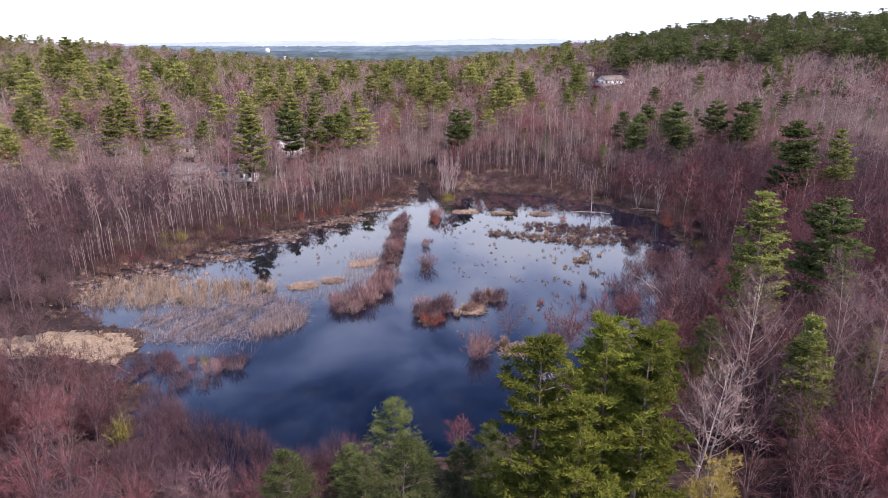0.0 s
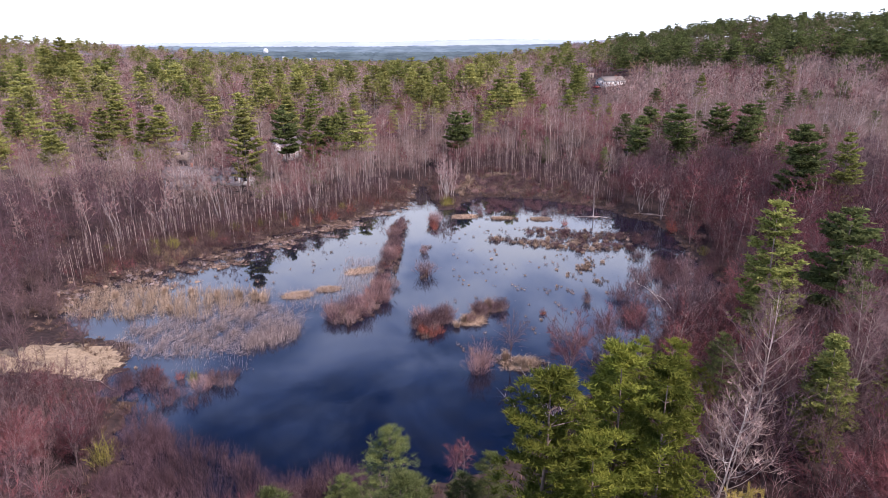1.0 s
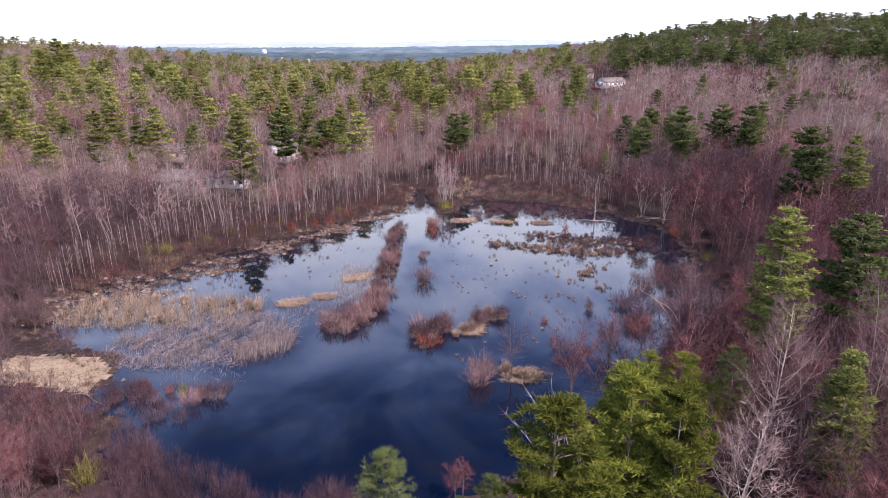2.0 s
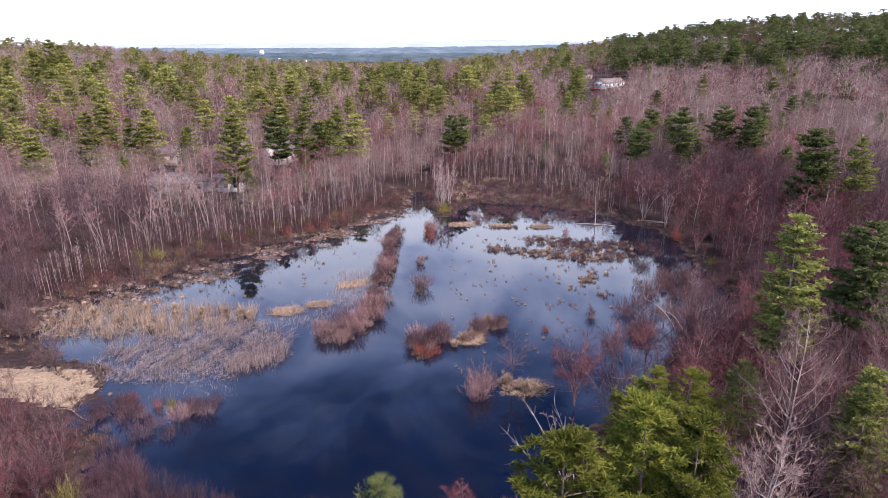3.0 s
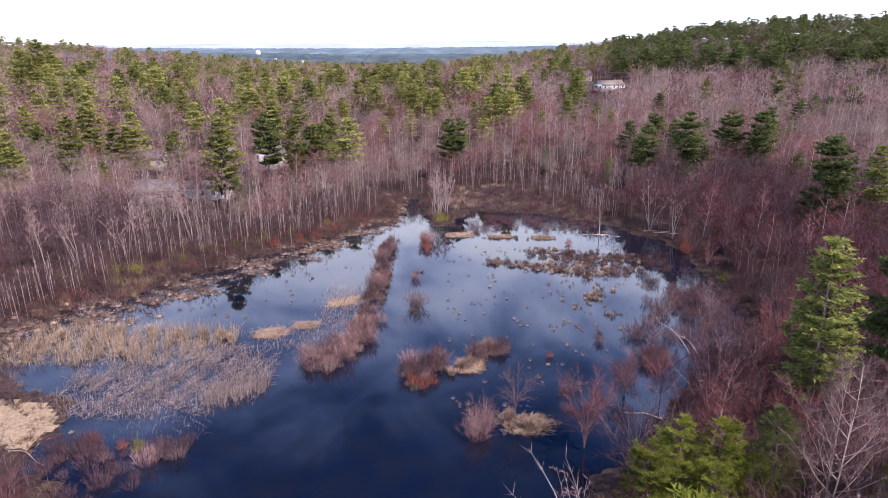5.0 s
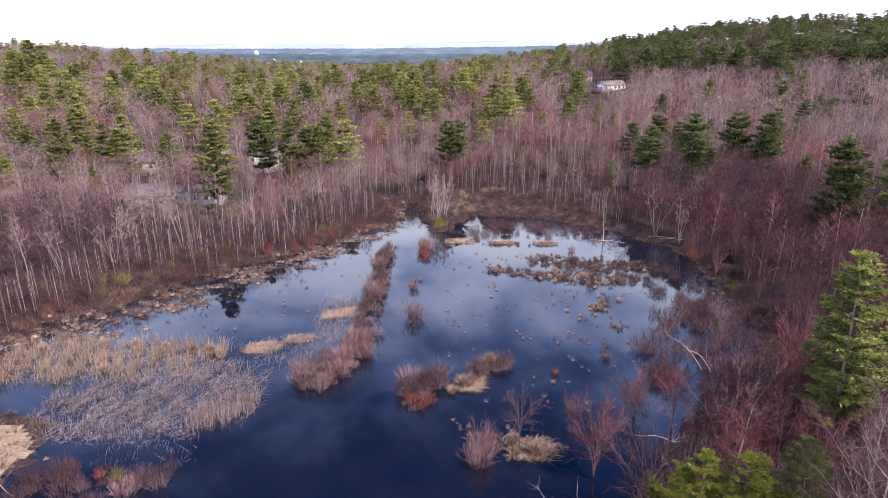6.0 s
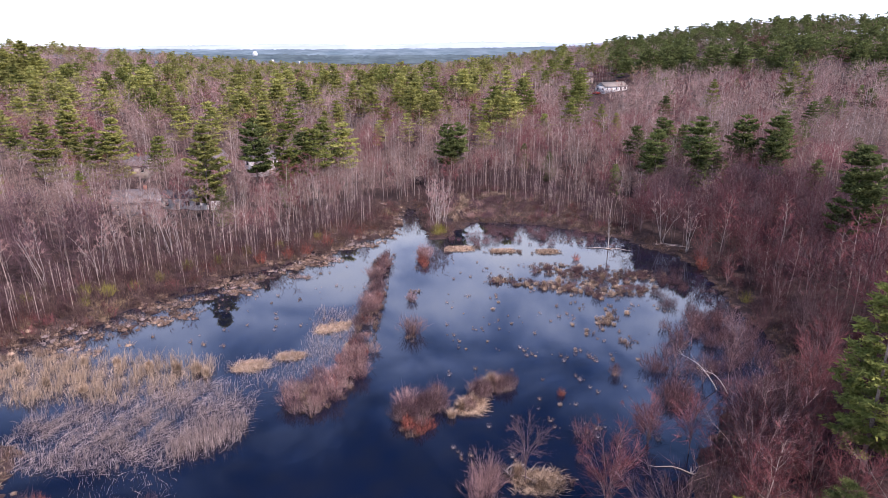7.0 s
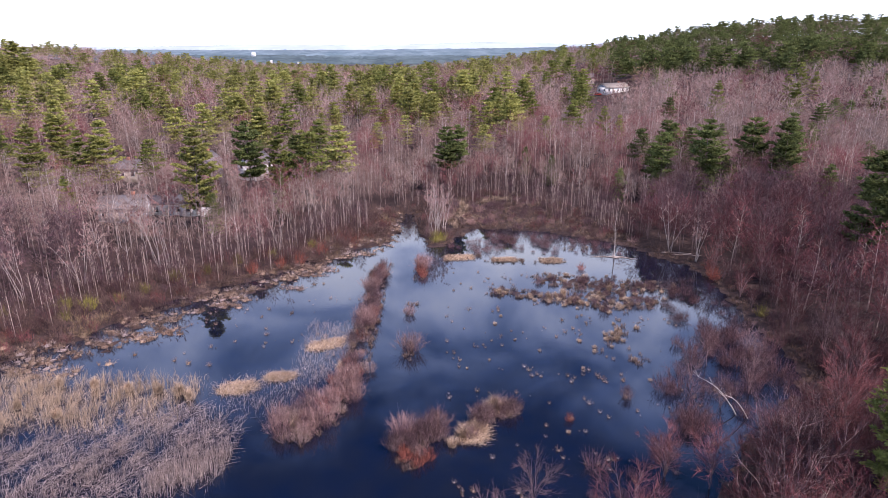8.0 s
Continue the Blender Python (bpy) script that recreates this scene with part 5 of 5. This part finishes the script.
# tan and grey bushes below the pines
for kind, x, y, h in (("nred", -42, 56, 7.5), ("nred", -50, 61, 7), ("nred", -37, 47, 8), ("nred", -47, 50, 8.5), ("nred", -31, 44, 6.5), ("nred", -56, 66, 6.5), ("nred", -28, 47, 5), ("nred", 33, 78, 8), ("nred", 28, 72, 9), ("nred", 39, 84, 8.5), ("nred", 36, 72, 10), ("nred", 45, 92, 9), ("nred", 23, 68, 7), ("nmauve", -4.2, 43.5, 9.5), ("nmauve", -9.5, 41.5, 6.5), ("nmauve", 2.5, 41, 7), ("nplum", -14, 46, 5), ("nred", 1.2, 57.5, 4.5), ("nmauve", 7.5, 45, 7)):
    stand(GROVE, kind, x, y, h)
TAK = np.array(TAKEN)
# those too close together to tell apart: one mesh for the stems and one for the twigs of each kind
CROWD_MATS = {"red": ("bark_grey", "twig_red"), "mauve": ("bark_grey", "twig_mauve"), "grey": ("bark_pale", "twig_grey"), "birch": ("bark_pale", "twig_mauve"),
              "nred": ("bark_rose", "twig_red"), "nmauve": ("bark_rose", "twig_rose"), "nplum": ("bark_dusk", "twig_plum"), "nwine": ("bark_dusk", "twig_maroon")}
for kind, (bark, twig) in CROWD_MATS.items():
    spots = np.array([(x, y, h) for k, x, y, h in CROWD if k == kind])
    if len(spots) == 0:
        continue
    rg = np.random.RandomState(500 + len(kind))
    t, b, w = fan_tree(rg, 9, 0.34, 8, 12, 8, 0.05, 0.03) if kind[0] == "n" else bare_tree(rg, 13, 0.2, limbs=13, subs=5, twigs=9, clear=0.35)
    base = 9 if kind[0] == "n" else 13
    turn = rngw.uniform(0, 6.28, len(spots))
    at = np.column_stack([spots[:, :2], land(spots[:, 0], spots[:, 1])])
    for name, piece, mat, label in (("shore_wood_stems", [t, b], bark, "stems and limbs of leafless trees crowding the shore"), ("shore_wood_twigs", [w], twig, "fine twigs of leafless trees crowding the shore")):
        v, f = join(piece)
        stuff(name, scatter((v / base, f), at, spots[:, 2], turn), M[mat], label, "woodland")


def thicket(name, mat, poly, n, lo, hi, label, r=2.2, h=2.8, stems=110, w=0.02, twigs=5):
    p = points_in(poly, n, rngw)
    p = p[((land(p[:, 0], p[:, 1]) > -0.02) | ("thicket" in name)) & ~inside_poly(p[:, 0], p[:, 1], [(3, 184), (15, 187), (17, 206), (4, 208)]) & ~(inside_poly(p[:, 0], p[:, 1], [(2, 180), (50, 165), (46, 194), (30, 214), (0, 212)]) & (np.arange(n) % 3 > 0))]
    n = len(p)
    st, tw = shrub(np.random.RandomState(n), r / h, 1.0, stems, twigs, w / h)
    sz = rngw.uniform(lo, hi, n) * h
    stuff(name, scatter(join([blades(st[0][0::4], st[0][3::4], 1.4 * w / h, rngw), tw]), np.column_stack([p, np.maximum(land(p[:, 0], p[:, 1]), 0)]), sz, rngw.uniform(0, 6.28, n), sz), M[mat], label, "shrubs")


thicket("mauve_thicket", "twig_plum", [(-37, 64), (-33, 54), (-22, 49), (-6, 51), (-6, 58), (-18, 58), (-28, 62), (-33, 68)], 66, 0.7, 1.2, "mauve leafless thicket on the near shore")
thicket("red_thicket", "twig_wine", [(-70, 38), (-22, 36), (-28, 60), (-45, 74), (-66, 77), (-72, 60)], 22, 0.7, 1.6, "red-twigged leafless thicket on the near shore")
thicket("mauve_thicket", "twig_dusk", [(-70, 38), (-14, 40), (-28, 60), (-45, 74), (-72, 76)], 26, 0.7, 1.5, "mauve leafless thicket on the near shore")
thicket("red_thicket", "twig_wine", [(16, 66), (22, 56), (46, 78), (62, 110), (52, 112), (34, 90)], 36, 0.7, 1.4, "red-twigged thicket on the eastern shore")
thicket("mauve_thicket", "twig_dusk", [(14, 64), (30, 54), (66, 110), (64, 150), (54, 138), (52, 112), (34, 90)], 70, 0.7, 1.3, "mauve leafless thicket on the eastern shore")
st, sw = light_tree(np.random.RandomState(61), 6, 1.3, 1.2, 130, 0.04, 0.9, 6)
sap = rngw.uniform((-80, 100), (60, 222), (9000, 2))
sap = sap[inside_poly(sap[:, 0], sap[:, 1], TREELINE) & (pond_dist(sap[:, 0], sap[:, 1]) > 5.5)]
far_in = np.min([seg_dist(sap[:, 0], sap[:, 1], *a, *b) for a, b in zip(TREELINE[:-1], TREELINE[1:])], 0)
sap = sap[far_in < rngw.uniform(0, 14, len(sap))][:420]
sz = rngw.uniform(3.0, 8.0, len(sap)) / 6
for nm, pc, mt in (("sapling_twigs", sw, "twig_plum"), ("sapling_stems", st, "bark_grey")):
    stuff(nm, scatter(pc, np.column_stack([sap, np.maximum(land(sap[:, 0], sap[:, 1]), 0)]), sz, rngw.uniform(0, 6.28, len(sap)), sz), M[mt], "slim leafless saplings at the edge of the wood", "saplings")
BOG = [(-66, 113), (-52, 118), (-43, 134), (-26, 152), (-19, 167), (-11, 173), (-9, 200), (-5, 200), (-2, 178), (4, 172), (10, 184), (28, 181), (46, 166), (52, 160), (46, 192), (31, 213), (14, 218), (0, 211), (-21, 191), (-31, 172), (-48, 154), (-66, 138), (-78, 120)]
thicket("bog_brush", "brush", BOG, 1000, 0.35, 0.95, "low brown brush covering the boggy margin", stems=26, w=0.05, twigs=4)
thicket("bog_brush_red", "twig_red", BOG, 90, 0.4, 0.9, "low reddish brush covering the boggy margin", stems=26, w=0.05, twigs=4)
WEST_BOG = [(-66, 113), (-52, 118), (-43, 134), (-26, 152), (-19, 167), (-11, 173), (-10, 196), (-21, 191), (-31, 172), (-48, 154), (-66, 138), (-78, 120)]
thicket("bog_brush_rust", "shrub_red", WEST_BOG, 46, 0.35, 0.9, "rust-red low brush on the boggy margin", stems=40, w=0.035, twigs=4)
thicket("bog_brush_tan", "twig_tan", WEST_BOG, 60, 0.3, 0.75, "tan low brush on the boggy margin", stems=40, w=0.03, twigs=4)
thicket("bog_brush_plum", "twig_dusk", WEST_BOG, 190, 0.4, 1.05, "dark plum low brush on the boggy margin", stems=40, w=0.03, twigs=4)
thicket("red_thicket", "twig_wine", [(20, 44), (60, 36), (80, 80), (58, 100), (40, 80)], 70, 0.6, 1.3, "red-twigged thicket under the trees of the eastern shore")
thicket("dark_brush", "twig_dusk", [(20, 42), (60, 30), (90, 80), (70, 120), (40, 84)], 110, 0.5, 1.0, "dark purple-brown leafless brush under the eastern trees", stems=28, w=0.045, twigs=4)
thicket("dark_brush", "twig_dusk", [(-80, 34), (-16, 34), (-26, 58), (-45, 72), (-80, 80)], 110, 0.5, 1.1, "dark purple-brown leafless brush on the near shore", stems=28, w=0.045, twigs=4)
thicket("brown_brush", "brush", [(-64, 112), (-48, 126), (-38, 142), (-26, 154), (-24, 166), (-12, 176), (-12, 205), (-40, 190), (-75, 160), (-95, 120), (-72, 96), (-64, 98)], 430, 0.35, 0.95, "brown leafless brush under the trees of the western shore", stems=28, w=0.045, twigs=4)
thicket("brown_brush", "brush", [(-8, 200), (14, 218), (40, 210), (60, 168), (70, 120), (90, 150), (70, 230), (-10, 240)], 420, 0.35, 0.9, "brown leafless brush under the trees of the far shore", stems=28, w=0.045, twigs=4)
for x, y, s in ((-36, 60, 1.7), (-58, 66, 1.2), (-52, 140, 1.2), (-44, 150, 1.3), (-62, 132, 1.4), (-34, 160, 1.2), (55, 128, 1.3), (-27, 168, 1.2), (-70, 128, 1.3), (-58, 132, 1.6), (-49, 146, 1.5), (-60, 128, 1.2), (-40, 156, 1.4), (-55, 136, 1.0)):
    bush("olive", x, y, s)
for x, y, s in ((-28, 158, 1.8), (-36, 152, 1.7), (-31, 155, 1.6), (-24, 164, 1.6), (55, 146, 1.6), (56, 150, 1.5)):
    bush("rust", x, y, s)
set_thing("willow", maker_bare(160, 8, "bark_grey", "twig_olive", "yellow-catkined willow bush below the pines", "bare trees round the pond", stems=5, spread=0.3, limbs=40, subs=6, twigs=20, clear=0.1, twig_w=0.035), 22.0, 43.0, 1.22)

for x, y, h in ((118, 399, 12), (124, 402, 13), (131, 400, 11)):
    set_thing("tan_tree", maker_bare(162, 12, "bark_grey", "twig_tan", "bare tree with tan catkins beside a hillside house", "bare trees round the pond", spread=0.34, limbs=14, subs=6, twigs=8, clear=0.2, twig_w=0.16), x, y, h / 12)

flat = points_in([(2, 186), (30, 182), (47, 168), (45, 191), (30, 211), (14, 216), (0, 209)], 800, rngw, 0.6, 6.0)
stuff("sedge_meadow", scatter(tuft, np.column_stack([flat, np.maximum(land(flat[:, 0], flat[:, 1]), 0)]), rngw.uniform(0.5, 1.0, 800), rngw.uniform(0, 6.28, 800), rngw.uniform(0.7, 1.5, 800)), M["meadow"], "tan and brown sedge meadow at the head of the pond", "sedge")

# the rest of the woods
xs, ys = np.meshgrid(np.arange(-900, 900, 5.6), np.arange(14, 1150, 5.6))
pts = np.column_stack([xs.ravel(), ys.ravel()]) + rngw.uniform(-2.7, 2.7, (xs.size, 2))
D = np.hypot(pts[:, 0], pts[:, 1])
pts = pts[(np.abs(pts[:, 0]) < 0.76 * pts[:, 1] + 14) & (D < 1150)]
D = np.hypot(pts[:, 0], pts[:, 1])
thin = np.clip((270 / D) ** 1.55, 0.09, 1)
pts = pts[rngw.uniform(size=len(pts)) < thin]
xs, ys = np.meshgrid(np.arange(-120, 100, 4.8), np.arange(96, 245, 4.8))
more = np.column_stack([xs.ravel(), ys.ravel()]) + rngw.uniform(-2.1, 2.1, (xs.size, 2))
more = more[(pond_dist(more[:, 0], more[:, 1]) < 62) & (np.abs(more[:, 0]) < 0.76 * more[:, 1] + 14)]
pts = np.concatenate([pts, more])
pd = pond_dist(pts[:, 0], pts[:, 1])
pts = pts[(pd > np.where((pts[:, 0] < -14) & (pts[:, 1] > 100), 10, 5)) & ~((pts[:, 1] < 62) & (pts[:, 0] > -14) & (pts[:, 0] < 24))]
near = np.ones(len(pts), bool)
for a, b in TAKEN:
    near &= np.hypot(pts[:, 0] - a, pts[:, 1] - b) > 2.2
for a, b, r in HOUSES:
    near &= np.hypot(pts[:, 0] - a, pts[:, 1] - b) > r
for a, b, r in HOUSES:
    # open ground before the houses, on the pond's side
    near &= ~((np.abs(pts[:, 0] - a * pts[:, 1] / b) < r * 0.8) & (pts[:, 1] < b) & (pts[:, 1] > b - (75 if b in (396, 389) else 42)) & (rngw.uniform(size=len(pts)) < (0.95 if b in (396, 389) else 0.75 if b in (190, 245) else 0.2)))
marsh_far = inside_poly(pts[:, 0], pts[:, 1], TREELINE)
pts = pts[near & ~marsh_far]
X, Y = pts[:, 0], pts[:, 1]
D = np.hypot(X, Y)
q = X / Y
share = np.where(q < -0.10, np.where(D > 420, 0.26, np.where(D > 300, 0.23, np.where(D > 205, 0.10, 0.0))), np.where(q < 0.06, np.where(D > 280, 0.28, np.where(D > 235, 0.06, 0)), np.where(q < 0.26, np.where(D > 480, 0.4, np.where(D > 240, 0.13, 0)), np.where(D > 405, 0.72, np.where(D > 200, 0.05, 0)))))
share = np.clip(share * (1 + 1.1 * rough(X, Y, 40, 31)), 0, 1)
is_pine = rngw.uniform(size=len(pts)) < share
for a, b, r in HOUSES:
    is_pine &= ~((np.abs(X - a * Y / b) < r * (1.1 if b == 396 else 0.8)) & (Y < b) & (Y > b - (170 if b == 396 else 60)))
Z = land(X, Y)
P3 = np.column_stack([X, Y, Z])
u = rngw.uniform(size=len(pts)) + 0.4 * rough(X, Y, 45, 33)
u = np.where((X < -20) & (Y < 95), u * 0.6, u)
u = np.where((q > 0.2) & (D < 240), u * 0.7, u)
redness = np.where(q > 0.16, np.where(D < 165, 0.5, 0.2), np.where(q < -0.1, 0.10, 0.26)) + 0.25 * rough(X, Y, 30, 39)
klass = np.where(u < redness, 0, np.where(u < redness + 0.30, 1, 2))


def unit(pieces, h):
    v, f = join(pieces)
    return v / h, f


def woods(name, mask, template, hs, mat, label, category):
    n = int(mask.sum())
    if n:
        stuff(name, scatter(template, P3[mask], hs[mask], rngw.uniform(0, 6.28, n), hs[mask] * rngw.uniform(0.85, 1.2, n)), M[mat], label, category)


hh = rngw.uniform(9.5, 16, len(pts)) * np.where((X < -25) & (Y < 85), 0.6, 1) * np.where((q > 0.2) & (D < 300), 0.9, 1) * np.where((q < -0.2) & (D < 260), 0.78, 1) * np.where((Y > 165) & (pond_dist(X, Y) < 48) & (np.abs(q) < 0.3), 0.7, 1)
variant = rngw.randint(0, 3, len(pts))
mid = (D < 290) & (D >= 105)
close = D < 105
# shade on the eastern shore woods is put into darker twig colours
SHORE_SHADED = {"twig_red": "twig_maroon", "twig_mauve": "twig_plum", "twig_grey": "twig_plum"}
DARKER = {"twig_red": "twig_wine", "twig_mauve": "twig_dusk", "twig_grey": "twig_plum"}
names = (("red_maple_woods", "twig_red", "bark_grey"), ("mauve_bare_woods", "twig_mauve", "bark_grey"), ("grey_bare_woods", "twig_grey", "bark_pale"))
for k, (name, tw, bk) in enumerate(names):
    for v in range(3):
        rg = np.random.RandomState(300 + 10 * k + v)
        sel = ~is_pine & (klass == k) & (variant == v)
        t, w = light_tree(rg, 13, 3.6, 4.2, 560, 0.058, 1.35)
        # darker bark and twigs: painted shade on the east, darker growth on the west
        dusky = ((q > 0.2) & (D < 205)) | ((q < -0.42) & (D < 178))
        woods(name + "_shore_trunks", sel & mid & dusky, unit([t], 13), hh, "bark_dusk", "dusky trunks and limbs of the leafless wood, partly darkened for shade", "woodland")
        woods(name + "_trunks", sel & mid & ~dusky, unit([t], 13), hh, bk, "bare trunks and limbs of the leafless wood", "woodland")
        woods(name, sel & mid & ~dusky, unit([w], 13), hh, tw, "leafless wood with fine reddish-grey twigs", "woodland")
        woods(name + "_shore", sel & mid & dusky, unit([w], 13), hh, SHORE_SHADED[tw], "leafless wood with red and plum twigs, partly darkened for shade", "woodland")
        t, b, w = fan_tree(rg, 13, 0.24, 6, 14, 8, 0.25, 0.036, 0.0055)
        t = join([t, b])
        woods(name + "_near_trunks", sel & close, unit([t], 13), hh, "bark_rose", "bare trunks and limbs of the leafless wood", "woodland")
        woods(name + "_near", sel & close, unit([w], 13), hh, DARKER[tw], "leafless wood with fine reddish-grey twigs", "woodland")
        t, w = light_tree(rg, 13, 4.2, 4.0, 160, 0.145, 1.8, 3)
        woods(name + "_far", sel & (D >= 290), unit([w], 13), hh * 1.05, tw, "far leafless wood with a haze of twigs", "woodland")
        woods(name + "_far_trunks", sel & (D >= 290) & (D < 480), unit([t], 13), hh * 1.05, bk, "bare trunks of the far leafless wood", "woodland")
hp = rngw.uniform(12.5, 22, len(pts)) * np.where((q > 0.26) & (D < 405), 0.7, 1) * np.where(D > 450, 0.8, 1) * np.where((D > 480) & (np.abs(q) < 0.3), 0.95, 1)
gold = (q < 0.16) & (rngw.uniform(size=len(pts)) + 0.5 * rough(X, Y, 80, 37) < 0.75)
for name, sel0, mat in (("yellow_green_pine_woods", gold, "needle_gold"), ("green_pine_woods", ~gold & (q < 0.26), "needle"), ("dark_pine_woods", ~gold & (q >= 0.26), "needle_dark")):
    for v in range(3):
        rg = np.random.RandomState(400 + v)
        sel = is_pine & sel0 & (variant == v)
        woods(name, sel & (D < 420), unit([far_pine(rg, 20, 5.8, first=0.34, whorls=9, arms=7, tufts=6, needles=4, size=1.15, dome=0.8)], 20), hp, mat, "far stand of tall white pines", "woodland")
        woods(name + "_far", sel & (D >= 420), unit([far_pine(rg, 20, 7.8, first=0.4, whorls=7, arms=6, tufts=4, needles=3, size=1.6, dome=0.62, loose=0.03)], 20), hp, mat, "far stand of tall white pines", "woodland")
        woods(name + "_trunks", sel & (D < 420), unit([tube([(0, 0, -0.4), (0, 0, 19)], [0.25, 0.05], 4, False)], 20), hp, "bark_brown", "trunks of the far pine stand", "woodland")


# ---- leaning stems, logs and driftwood ----
def leaning_birch(x, y, tip, r, label):
    root = tagged(new("leaning_birch"), label, "tree")
    z = ground_at(x, y)
    root.matrix_basis = pose(x, y, z)
    e = np.array(tip) - np.array((x, y, z))
    bend = np.cross(e, (0, 0, 1.0)) * 0.05
    p = [e * u + bend * math.sin(3.14 * u) + (0, 0, 0.9 * math.sin(3.14 * u)) - (0, 0, 0.2 * (u == 0)) for u in np.linspace(0, 1, 7)]
    part("trunk", tube(p, [r * (1 - 0.85 * u) for u in np.linspace(0, 1, 7)], 6), M["bark_pale"], root, smooth=True)
    rg = np.random.RandomState(int(abs(x * 10)))
    a = np.array([p[rg.randint(3, 7)] for _ in range(12)])
    b = a + e / np.linalg.norm(e) * rg.uniform(0.6, 1.6, (12, 1)) + rg.normal(size=(12, 3)) * 0.5
    tagged(part("branchwork", spikes(a, b, 0.02), M["bark_pale"], root), kind="stuff")
    return root


leaning_birch(11.5, 55.5, (6.2, 59.6, 8.2), 0.07, "pale birch leaning out over the water")
leaning_birch(12.2, 57.0, (8.3, 64.0, 9.0), 0.075, "pale birch leaning out over the water")
leaning_birch(13.0, 58.5, (11.0, 62.5, 9.5), 0.06, "slim pale birch leaning over the shore")
leaning_birch(37.5, 99.0, (33.0, 101.5, 4.0), 0.09, "pale dead stem leaning out of flooded brush")
leaning_birch(38.5, 98.5, (34.5, 98.0, 3.5), 0.08, "pale dead stem leaning out of flooded brush")


def fallen_log(ax, ay, bx, by, r, label):
    root = tagged(new("fallen_log"), label, "log", "fallen logs")
    n = 6
    pts = [(ax + (bx - ax) * u, ay + (by - ay) * u + 0.5 * math.sin(5 * u), max(0.0, ground_at(ax + (bx - ax) * u, ay + (by - ay) * u)) + r * 0.6) for u in np.linspace(0, 1, n)]
    part("trunk", tube(pts, [r * 0.65 * (1 - 0.6 * u) for u in np.linspace(0, 1, n)], 7), M["bark_grey"], root, smooth=True)
    rg = np.random.RandomState(int(ax * 7) + 2000)
    a = np.array([pts[0]] * 7) 
    d = rg.normal(size=(7, 3)) * (0.7, 0.7, 0.5) + (0, 0, 0.3)
    tagged(part("root_stub", spikes(a, a + d, r * 0.35), M["bark_grey"], root), kind="stuff")
    return root


for ax, ay, bx, by, r in ((39.8, 159.6, 34.5, 161.5, 0.16), (39.2, 160.3, 44, 159.2, 0.12), (51, 162.2, 56.5, 161.0, 0.2), (53, 160.5, 58, 159.5, 0.14), (26, 203, 36, 204.5, 0.18), (8.0, 82.6, 11.5, 81.0, 0.22), (7.6, 83.2, 9.8, 85.0, 0.14),
                          (-47, 77.2, -42, 75.5, 0.14), (27, 82.5, 23, 84.5, 0.12), (12.8, 81.2, 15, 82.4, 0.1)):
    fallen_log(ax, ay, bx, by, r, "grey weathered log lying in the marsh")
